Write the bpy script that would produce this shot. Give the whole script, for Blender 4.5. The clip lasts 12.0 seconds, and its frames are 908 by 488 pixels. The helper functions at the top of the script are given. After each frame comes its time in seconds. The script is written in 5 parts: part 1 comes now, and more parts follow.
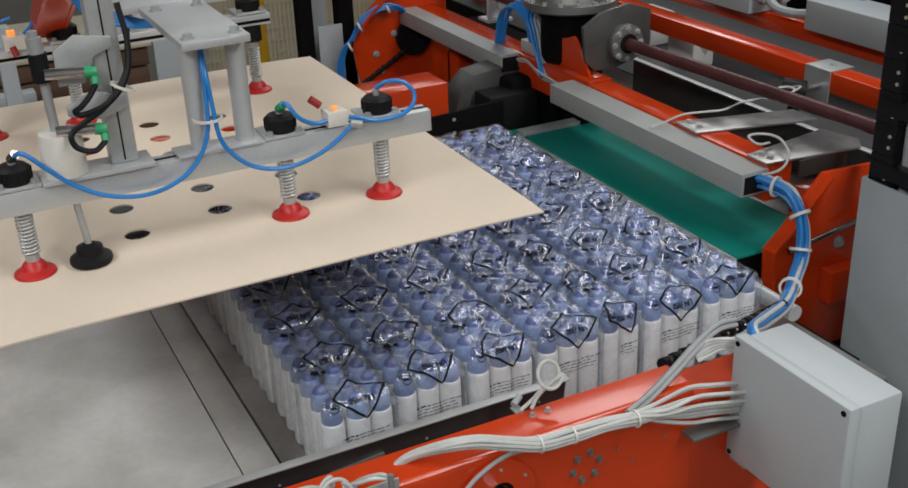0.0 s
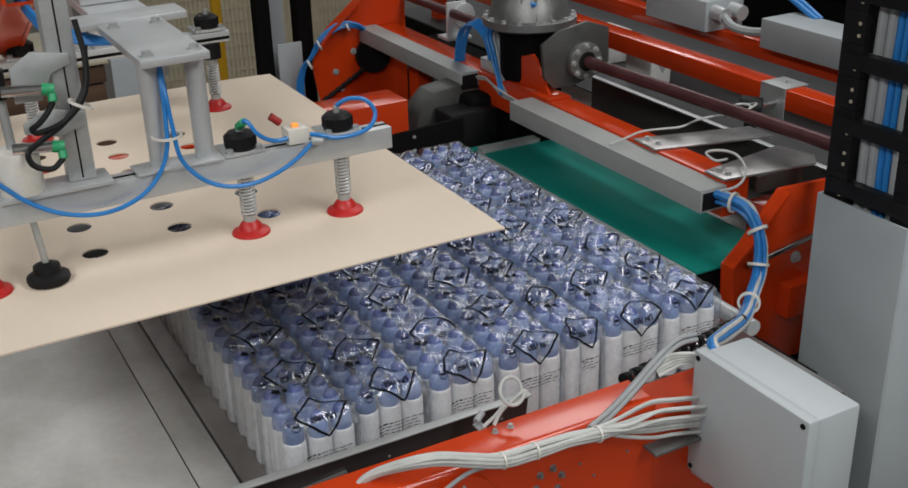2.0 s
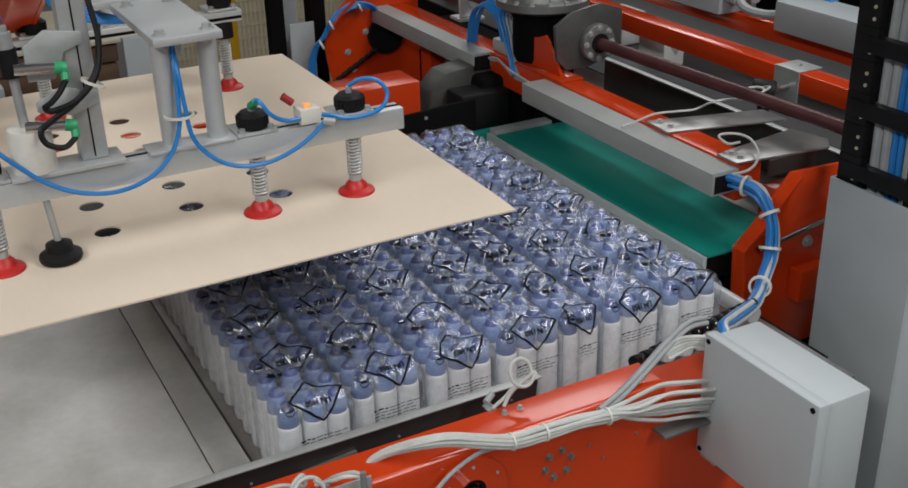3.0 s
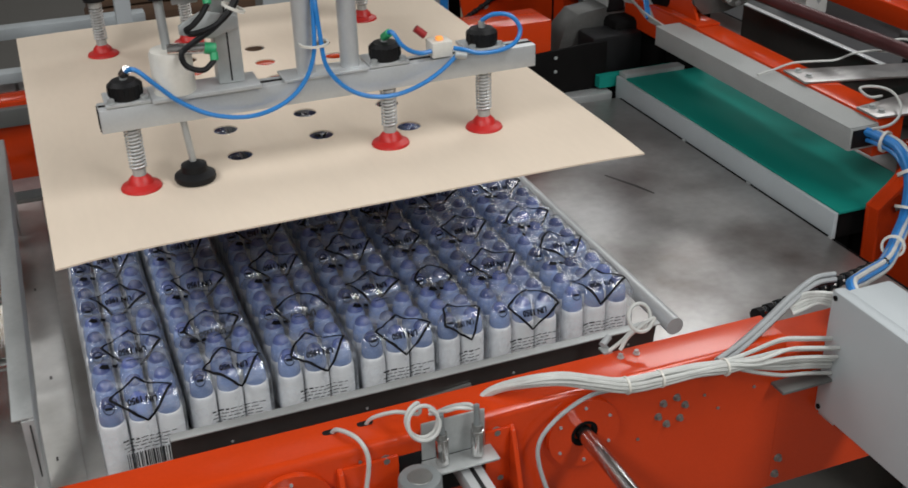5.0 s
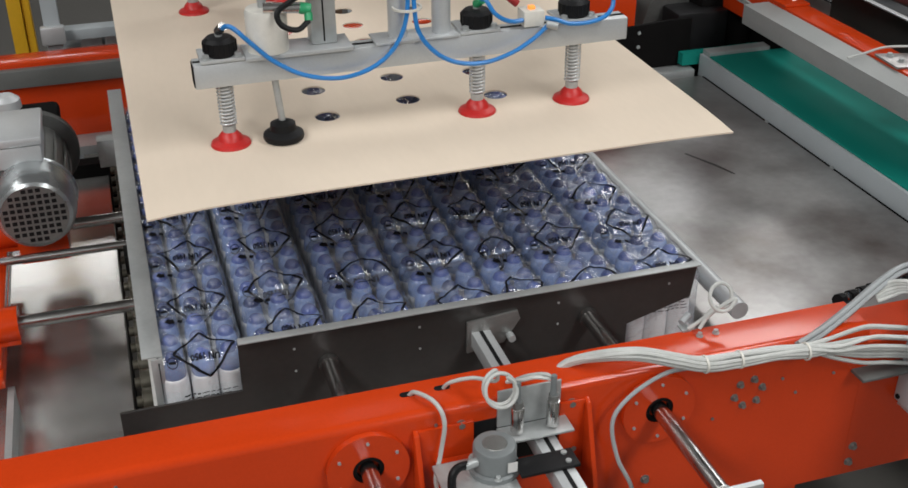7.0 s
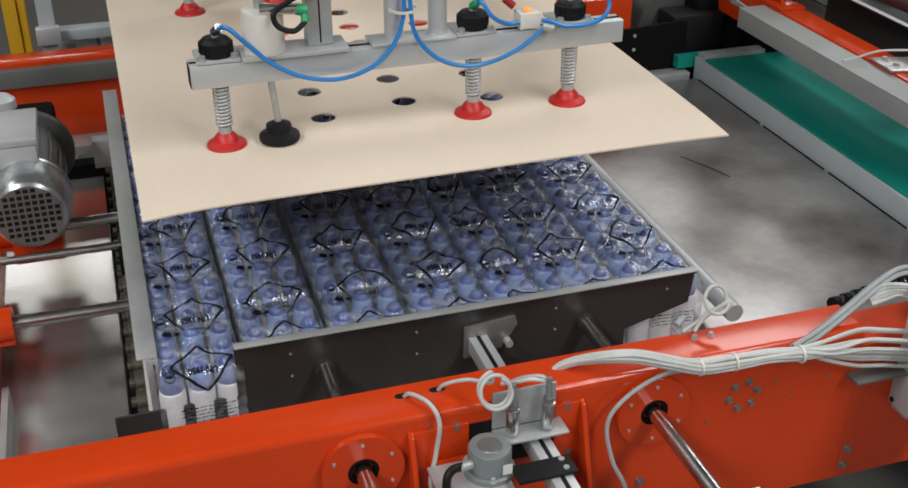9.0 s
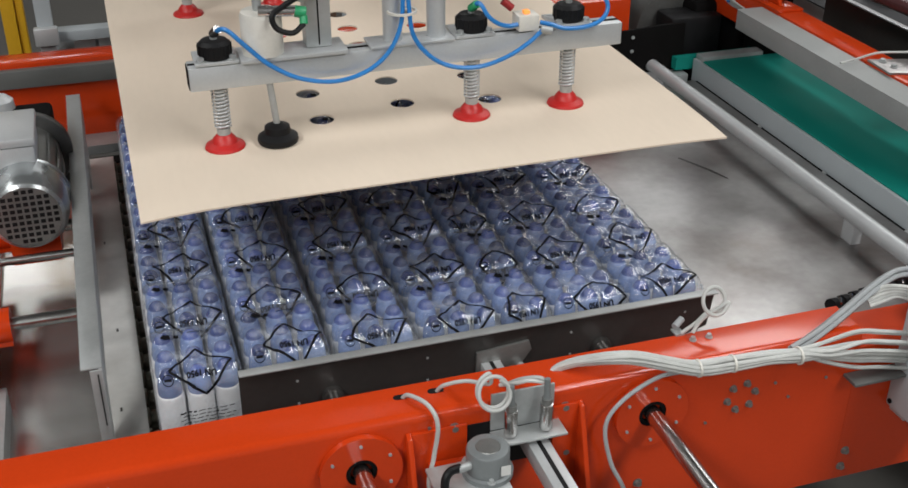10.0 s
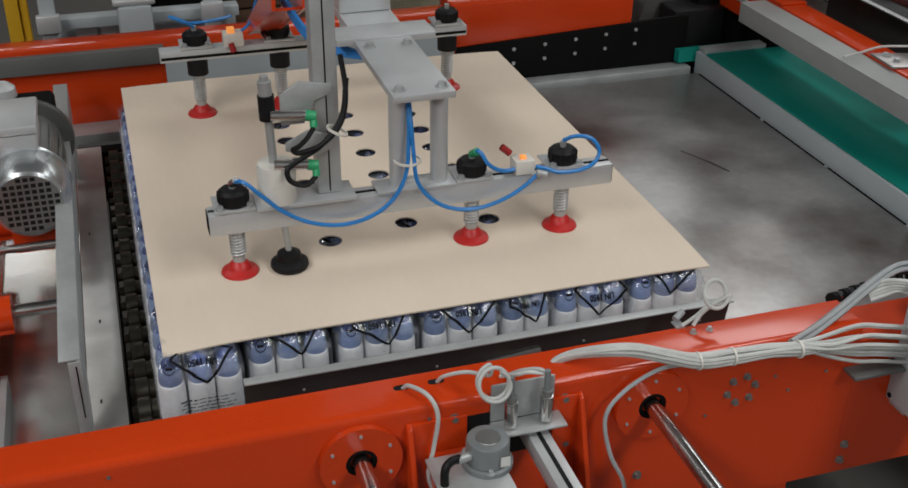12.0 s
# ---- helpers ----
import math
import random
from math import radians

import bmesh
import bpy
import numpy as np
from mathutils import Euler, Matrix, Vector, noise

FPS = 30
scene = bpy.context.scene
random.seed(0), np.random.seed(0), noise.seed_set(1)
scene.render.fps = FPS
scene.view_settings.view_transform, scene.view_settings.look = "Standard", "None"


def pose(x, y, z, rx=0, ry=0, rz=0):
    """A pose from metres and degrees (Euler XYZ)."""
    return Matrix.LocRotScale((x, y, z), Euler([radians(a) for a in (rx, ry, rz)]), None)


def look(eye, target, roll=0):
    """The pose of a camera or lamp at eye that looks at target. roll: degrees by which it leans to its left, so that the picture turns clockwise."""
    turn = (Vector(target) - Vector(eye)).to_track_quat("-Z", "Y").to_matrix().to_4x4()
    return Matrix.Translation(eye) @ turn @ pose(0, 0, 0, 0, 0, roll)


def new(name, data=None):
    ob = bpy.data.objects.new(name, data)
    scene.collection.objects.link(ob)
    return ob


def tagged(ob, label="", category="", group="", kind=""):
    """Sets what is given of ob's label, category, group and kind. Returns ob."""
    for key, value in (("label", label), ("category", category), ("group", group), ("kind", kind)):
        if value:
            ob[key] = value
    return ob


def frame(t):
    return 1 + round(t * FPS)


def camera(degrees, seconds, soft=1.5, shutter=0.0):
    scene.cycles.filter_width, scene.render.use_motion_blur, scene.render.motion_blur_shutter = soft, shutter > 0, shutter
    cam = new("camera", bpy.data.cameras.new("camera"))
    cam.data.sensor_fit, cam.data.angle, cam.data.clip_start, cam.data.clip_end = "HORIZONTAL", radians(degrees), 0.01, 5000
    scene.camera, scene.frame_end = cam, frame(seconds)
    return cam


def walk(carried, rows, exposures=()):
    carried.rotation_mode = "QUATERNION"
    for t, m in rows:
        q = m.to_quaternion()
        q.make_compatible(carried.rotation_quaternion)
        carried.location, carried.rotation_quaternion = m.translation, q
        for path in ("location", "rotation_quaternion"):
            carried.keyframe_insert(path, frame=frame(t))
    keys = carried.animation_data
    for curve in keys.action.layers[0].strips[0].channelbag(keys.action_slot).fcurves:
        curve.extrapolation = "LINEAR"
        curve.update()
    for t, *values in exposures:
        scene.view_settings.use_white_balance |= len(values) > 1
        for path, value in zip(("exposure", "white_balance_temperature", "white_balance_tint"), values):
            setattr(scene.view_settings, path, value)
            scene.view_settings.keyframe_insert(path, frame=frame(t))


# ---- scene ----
cam = camera(43.8, 12.0, soft=1.6, shutter=0.3)
walk(cam, [
    (0, pose(0.036, -1.598, 1.085, 64.90, 1.93, -26.98)),
    (0.5, pose(0.035, -1.598, 1.085, 64.99, 1.82, -26.92)),
    (1, pose(0.034, -1.598, 1.085, 65.47, 1.55, -27.63)),
    (1.5, pose(0.034, -1.598, 1.084, 65.80, 1.44, -28.51)),
    (2, pose(0.033, -1.598, 1.084, 65.74, 1.38, -28.96)),
    (2.5, pose(0.032, -1.598, 1.084, 65.39, 1.24, -28.97)),
    (2.7, pose(0.032, -1.598, 1.084, 65.18, 1.22, -28.80)),
    (3.5, pose(0.031, -1.598, 1.083, 64.20, 1.15, -27.20)),
    (4.3, pose(0.029, -1.598, 1.083, 63.26, 1.10, -25.07)),
    (4.5, pose(0.029, -1.598, 1.083, 62.98, 1.07, -24.16)),
    (5, look((0.022, -1.598, 1.077), (0.654, 0.051, 0.139), -1.2)),
    (5.5, look((-0.001, -1.592, 1.075), (0.581, 0.062, 0.113), -0.3)),
    (6, pose(-0.004, -1.594, 1.076, 60.65, 0.59, -17.59)),
    (6.5, pose(-0.014, -1.592, 1.073, 60.58, 0.46, -17.57)),
    (7, pose(-0.014, -1.592, 1.073, 60.66, 0.13, -17.50)),
    (9, pose(-0.016, -1.592, 1.073, 60.76, -0.18, -17.65)),
    (9.5, pose(-0.016, -1.592, 1.073, 60.76, -0.26, -17.69)),
    (10, pose(-0.017, -1.592, 1.073, 60.83, -0.28, -17.72)),
    (10.5, pose(-0.017, -1.592, 1.073, 60.84, -0.50, -17.62)),
    (11, pose(-0.017, -1.592, 1.073, 60.51, -0.62, -17.56)),
    (11.5, pose(-0.018, -1.592, 1.073, 60.43, -0.62, -17.54)),
    (12, pose(-0.018, -1.592, 1.073, 60.38, -0.63, -17.48)),
], exposures=[(0, -0.16), (2.5, -0.22), (4.8, -0.08), (6.5, -0.01), (9.8, -0.01), (10.8, 0.02), (12, -0.42)])

# ---- light: a factory hall lit by rows of ceiling lamps ----
scene.view_settings.exposure = 0.0
world = bpy.data.worlds.new("hall_air")
world.use_nodes = True
scene.world = world
world.node_tree.nodes["Background"].inputs[0].default_value = (0.85, 0.88, 0.95, 1)
world.node_tree.nodes["Background"].inputs[1].default_value = 0.25

GROUND, CEILING = -0.95, 3.8


def hall_lamp(x, y, sx, sy, power, rz=0.0):
    lamp = bpy.data.lights.new("ceiling_lamp_light", "AREA")
    lamp.shape, lamp.size, lamp.size_y, lamp.energy = "RECTANGLE", sx, sy, power
    lamp.color = (1.0, 1.0, 0.99)
    ob = new("ceiling_lamp_light", lamp)
    ob.matrix_world = pose(x, y, CEILING - 0.12, 0, 0, rz)


LAMPS = [(-2.6, -4.8, 180), (2.6, -4.8, 132), (-2.6, -1.6, 116), (2.6, -1.6, 94), (-2.6, 1.9, 46), (3.6, 2.4, 58)]
for lx, ly, power in LAMPS:
    hall_lamp(lx, ly, 1.0, 2.4, power)
for lx, ly, power in ((-1.2, 8.4, 46), (2.2, 8.4, 38), (5.9, 6.7, 72), (5.4, 9.6, 44)):      # cross lamps over the back of the hall
    hall_lamp(lx, ly, 2.4, 0.9, power)


# ---- materials ----
def material(name, color, rough=0.5, metal=0.0, vary=0.12, scale=12.0, bump=0.0, fine=140.0, stretch=(1, 1, 1), rough_vary=0.1, coat=0.0, dirt_or_mirror=None, piece=0.0, spec=0.5):
    """Principled surface: colour broken by two noises (stains, the tray's painted reflections, grain), roughness that
    follows them, fine relief.
    """
    m = bpy.data.materials.new(name)
    m.use_nodes = True
    nt = m.node_tree
    n, link = nt.nodes, nt.links.new
    b = n["Principled BSDF"]
    b.inputs["Metallic"].default_value = metal
    b.inputs["Coat Weight"].default_value = coat
    b.inputs["Specular IOR Level"].default_value = spec
    tc = n.new("ShaderNodeTexCoord")
    mp = n.new("ShaderNodeMapping")
    mp.inputs["Scale"].default_value = stretch
    link(tc.outputs["Object"], mp.inputs["Vector"])
    big, small = n.new("ShaderNodeTexNoise"), n.new("ShaderNodeTexNoise")
    big.inputs["Scale"].default_value, big.inputs["Detail"].default_value = scale, 5
    small.inputs["Scale"].default_value, small.inputs["Detail"].default_value = fine, 3
    link(mp.outputs[0], big.inputs["Vector"])
    link(mp.outputs[0], small.inputs["Vector"])
    ramp = n.new("ShaderNodeValToRGB")
    lo = tuple(c * (1 - vary) for c in color) if dirt_or_mirror is None else dirt_or_mirror
    ramp.color_ramp.elements[0].position, ramp.color_ramp.elements[0].color = 0.3, (*lo, 1)
    ramp.color_ramp.elements[1].position, ramp.color_ramp.elements[1].color = 0.62, (*color, 1)
    link(big.outputs["Fac"], ramp.inputs["Fac"])
    hsv = n.new("ShaderNodeHueSaturation")
    val = n.new("ShaderNodeMapRange")
    val.inputs["To Min"].default_value, val.inputs["To Max"].default_value = 1 - vary * 0.6, 1 + vary * 0.6
    link(small.outputs["Fac"], val.inputs["Value"])
    out = val.outputs[0]
    if piece:
        info, pr, mul = n.new("ShaderNodeObjectInfo"), n.new("ShaderNodeMapRange"), n.new("ShaderNodeMath")
        pr.inputs["To Min"].default_value, pr.inputs["To Max"].default_value = 1 - piece, 1 + piece
        link(info.outputs["Random"], pr.inputs["Value"])
        mul.operation = "MULTIPLY"
        link(pr.outputs[0], mul.inputs[0])
        link(out, mul.inputs[1])
        out = mul.outputs[0]
    link(out, hsv.inputs["Value"])
    link(ramp.outputs["Color"], hsv.inputs["Color"])
    link(hsv.outputs["Color"], b.inputs["Base Color"])
    rr = n.new("ShaderNodeMapRange")
    rr.inputs["To Min"].default_value, rr.inputs["To Max"].default_value = max(0.03, rough - rough_vary), min(1, rough + rough_vary)
    link(big.outputs["Fac"], rr.inputs["Value"])
    link(rr.outputs[0], b.inputs["Roughness"])
    if bump:
        bp = n.new("ShaderNodeBump")
        bp.inputs["Strength"].default_value, bp.inputs["Distance"].default_value = bump, 0.002
        link(small.outputs["Fac"], bp.inputs["Height"])
        link(bp.outputs[0], b.inputs["Normal"])
    return m


def film_material():
    m = bpy.data.materials.new("shrink_film")
    m.use_nodes = True
    nt = m.node_tree
    n, link = nt.nodes, nt.links.new
    out = n["Material Output"]
    n.remove(n["Principled BSDF"])
    clear, gloss, haze = n.new("ShaderNodeBsdfTransparent"), n.new("ShaderNodeBsdfGlossy"), n.new("ShaderNodeBsdfDiffuse")
    clear.inputs[0].default_value = (0.98, 0.985, 0.99, 1)
    haze.inputs[0].default_value = (0.78, 0.85, 0.96, 1)
    gloss.inputs["Roughness"].default_value = 0.09
    noise_tex, bump = n.new("ShaderNodeTexNoise"), n.new("ShaderNodeBump")
    noise_tex.inputs["Scale"].default_value, noise_tex.inputs["Detail"].default_value = 85, 4
    bump.inputs["Strength"].default_value, bump.inputs["Distance"].default_value = 0.7, 0.003
    tc = n.new("ShaderNodeTexCoord")
    link(tc.outputs["Object"], noise_tex.inputs["Vector"])
    link(noise_tex.outputs["Fac"], bump.inputs["Height"])
    link(bump.outputs[0], gloss.inputs["Normal"])
    facing, steep, fr = n.new("ShaderNodeLayerWeight"), n.new("ShaderNodeMath"), n.new("ShaderNodeMath")
    facing.inputs["Blend"].default_value = 0.5
    link(bump.outputs[0], facing.inputs["Normal"])
    steep.operation, steep.inputs[1].default_value = "POWER", 4.0
    link(facing.outputs["Facing"], steep.inputs[0])
    fr.operation, fr.inputs[1].default_value, fr.inputs[2].default_value = "MULTIPLY_ADD", 0.55, 0.085
    link(steep.outputs[0], fr.inputs[0])
    a, b = n.new("ShaderNodeMixShader"), n.new("ShaderNodeMixShader")
    # Pale diffuse streaks paint the film's white sheen into its colour.
    streak, sheen_haze = n.new("ShaderNodeTexNoise"), n.new("ShaderNodeMapRange")
    streak.inputs["Scale"].default_value, streak.inputs["Detail"].default_value, streak.inputs["Distortion"].default_value = 34, 3, 1.2
    sheen_haze.inputs["From Min"].default_value, sheen_haze.inputs["From Max"].default_value = 0.46, 0.72
    sheen_haze.inputs["To Min"].default_value, sheen_haze.inputs["To Max"].default_value = 0.025, 0.25
    link(tc.outputs["Object"], streak.inputs["Vector"])
    link(streak.outputs["Fac"], sheen_haze.inputs["Value"])
    link(sheen_haze.outputs[0], a.inputs[0])
    link(clear.outputs[0], a.inputs[1])
    link(haze.outputs[0], a.inputs[2])
    link(fr.outputs[0], b.inputs[0])
    link(a.outputs[0], b.inputs[1])
    link(gloss.outputs[0], b.inputs[2])
    link(b.outputs[0], out.inputs["Surface"])
    return m


def glow(name, color, strength):
    m = material(name, color, 0.3)
    b = m.node_tree.nodes["Principled BSDF"]
    b.inputs["Emission Color"].default_value, b.inputs["Emission Strength"].default_value = (*color, 1), strength
    return m


ORANGE = material("orange_paint", (0.57, 0.047, 0.007), 0.18, 0, 0.10, 5, 0.05, 180, spec=0.38, rough_vary=0.07, coat=0.1)
STEEL = material("steel_plate", (0.46, 0.455, 0.45), 0.34, 0.8, 0.25, 3.6, 0.03, 45, rough_vary=0.12, dirt_or_mirror=(0.19, 0.165, 0.155))
PALE_PLATE = material("pale_slide_plate", (0.72, 0.72, 0.70), 0.42, 0.15, 0.16, 2.4, 0.05, 60, rough_vary=0.15, dirt_or_mirror=(0.33, 0.325, 0.30))
# Stretched light and dark bands paint reflections into the tray's colour.
POLISHED = material("polished_tray", (0.66, 0.65, 0.63), 0.2, 0.8, 0.2, 2.4, 0.03, 60, stretch=(0.6, 2.4, 1), rough_vary=0.08, dirt_or_mirror=(0.36, 0.34, 0.32))
STEEL_DARK = material("worn_steel", (0.072, 0.068, 0.065), 0.34, 0.5, 0.2, 5, 0.06, 90, rough_vary=0.12)
ALU = material("aluminium", (0.60, 0.62, 0.63), 0.42, 0.45, 0.1, 9, 0.04, 220, rough_vary=0.08)
ZINC = material("zinc_sheet", (0.47, 0.49, 0.49), 0.45, 0.45, 0.14, 16, 0.05, 120)
CHROME = material("chrome_rod", (0.62, 0.61, 0.60), 0.24, 1.0, 0.1, 30, 0.03, 160, rough_vary=0.05)
GREY_PAINT = material("grey_paint", (0.40, 0.44, 0.46), 0.5, 0, 0.07, 7, 0.08, 260)
GREY_BEAM = material("grey_tray_paint", (0.36, 0.375, 0.37), 0.5, 0.1, 0.1, 9, 0.05, 160)
BOX_GREY = material("box_grey_plastic", (0.46, 0.50, 0.52), 0.48, 0, 0.05, 6, 0.12, 420)
# Also colours the flat patches that stand for shaded openings.
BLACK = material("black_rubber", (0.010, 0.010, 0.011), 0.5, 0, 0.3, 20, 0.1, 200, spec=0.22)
# Also colours solid fills put where only shade lies.
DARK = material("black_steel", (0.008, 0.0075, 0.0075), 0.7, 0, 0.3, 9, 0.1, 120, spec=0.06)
RED_CUP = material("red_silicone", (0.52, 0.018, 0.016), 0.42, 0, 0.15, 30, 0.05, 200)
BLUE_HOSE = material("blue_hose", (0.025, 0.22, 0.60), 0.34, 0, 0.12, 40, 0.03, 200)
GREEN_FIT = material("green_fitting", (0.03, 0.36, 0.15), 0.4, 0, 0.1, 40)
WHITE_CABLE = material("white_cable", (0.56, 0.57, 0.55), 0.5, 0, 0.14, 30, 0.04, 200, piece=0.14)
GREY_CABLE = material("grey_cable", (0.36, 0.38, 0.39), 0.5, 0, 0.1, 30, 0.04, 200)
NYLON = material("white_nylon", (0.72, 0.70, 0.64), 0.45, 0, 0.1, 25, 0.05, 160)
CARTON = material("carton_board", (0.75, 0.64, 0.52), 0.85, 0, 0.045, 4, 0.12, 90, stretch=(1, 0.25, 1), spec=0.2)
GREEN_BELT = material("green_belt", (0.004, 0.235, 0.19), 0.7, 0, 0.14, 3, 0.08, 300, spec=0.25)
GREY_BELT = material("grey_belt", (0.05, 0.053, 0.057), 0.6, 0, 0.15, 3, 0.08, 240)
CAN_WHITE = material("can_white_paint", (0.84, 0.85, 0.86), 0.32, 0, 0.02, 20, 0.0, 100)
CAP_BLUE = material("lavender_cap", (0.25, 0.335, 0.57), 0.25, 0, 0.12, 30, 0.0, 100, piece=0.22, coat=0.3)
CAP_TOP = material("indigo_cap_top", (0.085, 0.12, 0.32), 0.18, 0, 0.15, 40, 0.0, 100, piece=0.5, coat=0.4)
INK = material("black_print", (0.006, 0.006, 0.008), 0.6, 0, 0.1, spec=0.15)
LABEL = material("white_label", (0.72, 0.72, 0.70), 0.6, 0, 0.06)
MAROON = material("maroon_shaft", (0.085, 0.028, 0.03), 0.42, 0.2, 0.25, 12, 0.08, 90)
CASTING = material("cast_aluminium", (0.29, 0.295, 0.285), 0.42, 0.7, 0.2, 14, 0.15, 130)
GEAR_GREY = material("dark_gear_paint", (0.11, 0.112, 0.108), 0.4, 0.35, 0.25, 14, 0.15, 130)
ROLLER = material("oily_roller_steel", (0.15, 0.14, 0.11), 0.38, 0.6, 0.35, 20, 0.1, 130)
DUCT_DARK = material("dark_duct_paint", (0.13, 0.135, 0.13), 0.5, 0.1, 0.12, 9, 0.05, 160)
MOTOR_SILVER = material("motor_silver_paint", (0.50, 0.53, 0.54), 0.28, 0.75, 0.25, 11, 0.08, 120, rough_vary=0.12)
ENCODER_GREY = material("encoder_grey", (0.23, 0.25, 0.255), 0.45, 0.3, 0.12, 18, 0.06, 160)
YELLOW = material("yellow_paint", (0.75, 0.42, 0.02), 0.45, 0, 0.1, 7)
CONCRETE = material("concrete_floor", (0.11, 0.105, 0.095), 0.6, 0, 0.18, 1.2, 0.2, 40)
WALL_GREY = material("hall_wall_panel", (0.26, 0.26, 0.25), 0.7, 0, 0.08, 0.8, 0.05, 30)
CEIL_GREY = material("hall_ceiling_sheet", (0.22, 0.22, 0.22), 0.7, 0, 0.08, 0.8)
WOOD = material("brown_board_stack", (0.13, 0.075, 0.045), 0.8, 0, 0.3, 6, 0.2, 60, stretch=(0.4, 3, 6))
FENCE = material("fence_beige", (0.50, 0.45, 0.33), 0.6, 0, 0.1, 10)
FILM = film_material()
LED = glow("amber_led", (1.0, 0.36, 0.08), 0.6)
RED_PLASTIC = material("red_plastic", (0.35, 0.02, 0.02), 0.4, 0, 0.1)


# ---- building helpers ----
def thing(name, at, label, category, group="", kind=""):
    ob = new(name)
    ob.location = at
    ob.empty_display_size = 0.05
    bpy.context.view_layer.update()
    return tagged(ob, label, category, group, kind)


def base_of(parent):
    p = Vector((0, 0, 0))
    while parent is not None:
        p += parent.location
        parent = parent.parent
    return p


def part(name, bm, mat, parent=None, label="", smooth=35, bevel=0.0, seg=2, extra=()):
    """Links a bmesh, given in world metres, as one mesh under its thing (or at top level)."""
    if bevel:
        sharp = [e for e in bm.edges if len(e.link_faces) == 2 and e.calc_face_angle(0) > 0.6]
        bmesh.ops.bevel(bm, geom=sharp, offset=bevel, segments=seg, affect="EDGES", profile=0.5, clamp_overlap=True)
    bmesh.ops.translate(bm, verts=bm.verts, vec=-base_of(parent))
    bmesh.ops.recalc_face_normals(bm, faces=bm.faces)
    me = bpy.data.meshes.new(name)
    for f in bm.faces:
        f.smooth = True
    bm.to_mesh(me)
    bm.free()
    me.set_sharp_from_angle(angle=radians(smooth))
    for m in (mat, *extra):
        me.materials.append(m)
    ob = new(name, me)
    ob.parent = parent
    if label:
        ob["label"] = label
    return ob


def box(x0, x1, y0, y1, z0, z1, bm=None):
    bm = bm or bmesh.new()
    r = bmesh.ops.create_cube(bm, size=1)
    bmesh.ops.transform(bm, verts=r["verts"], matrix=Matrix.Translation(((x0 + x1) / 2, (y0 + y1) / 2, (z0 + z1) / 2)) @ Matrix.Diagonal((x1 - x0, y1 - y0, z1 - z0, 1)))
    return bm


def rod(p, q, r, seg=20, bm=None, r2=None):
    bm = bm or bmesh.new()
    p, q = Vector(p), Vector(q)
    d = q - p
    m = Matrix.Translation((p + q) / 2) @ d.to_track_quat("Z", "Y").to_matrix().to_4x4()
    bmesh.ops.create_cone(bm, cap_ends=True, segments=seg, radius1=r, radius2=r if r2 is None else r2, depth=d.length, matrix=m)
    return bm


def tube_ring(p, q, ro, ri, seg=28, bm=None):
    """A hollow cylinder from p to q."""
    bm = bm or bmesh.new()
    p, q = Vector(p), Vector(q)
    m = (q - p).to_track_quat("Z", "Y").to_matrix()
    rings = []
    for c, r in ((p, ro), (q, ro), (q, ri), (p, ri)):
        rings.append([bm.verts.new(c + m @ Vector((r * math.cos(a), r * math.sin(a), 0))) for a in (2 * math.pi * i / seg for i in range(seg))])
    for k in range(4):
        a, b = rings[k], rings[(k + 1) % 4]
        for i in range(seg):
            bm.faces.new((a[i], a[(i + 1) % seg], b[(i + 1) % seg], b[i]))
    return bm


def lathe(profile, seg=20, at=(0, 0, 0), axis=(0, 0, 1), bm=None):
    bm = bm or bmesh.new()
    m = Vector(axis).to_track_quat("Z", "Y").to_matrix()
    rings = []
    for r, z in profile:
        if r < 1e-5:
            rings.append([bm.verts.new(Vector(at) + m @ Vector((0, 0, z)))])
        else:
            rings.append([bm.verts.new(Vector(at) + m @ Vector((r * math.cos(2 * math.pi * i / seg), r * math.sin(2 * math.pi * i / seg), z))) for i in range(seg)])
    for a, b in zip(rings, rings[1:]):
        for i in range(seg):
            j = (i + 1) % seg
            if len(a) == 1:
                bm.faces.new((a[0], b[j], b[i]))
            elif len(b) == 1:
                bm.faces.new((a[i], a[j], b[0]))
            else:
                bm.faces.new((a[i], a[j], b[j], b[i]))
    return bm


def smooth_path(pts, n=8):
    pts = [Vector(p) for p in pts]
    if len(pts) < 3:
        return pts
    p = [2 * pts[0] - pts[1], *pts, 2 * pts[-1] - pts[-2]]
    out = []
    for i in range(1, len(p) - 2):
        for k in range(n):
            t = k / n
            out.append(0.5 * (2 * p[i] + (p[i + 1] - p[i - 1]) * t + (2 * p[i - 1] - 5 * p[i] + 4 * p[i + 1] - p[i + 2]) * t * t + (3 * p[i] - p[i - 1] - 3 * p[i + 1] + p[i + 2]) * t ** 3))
    return [*out, pts[-1]]


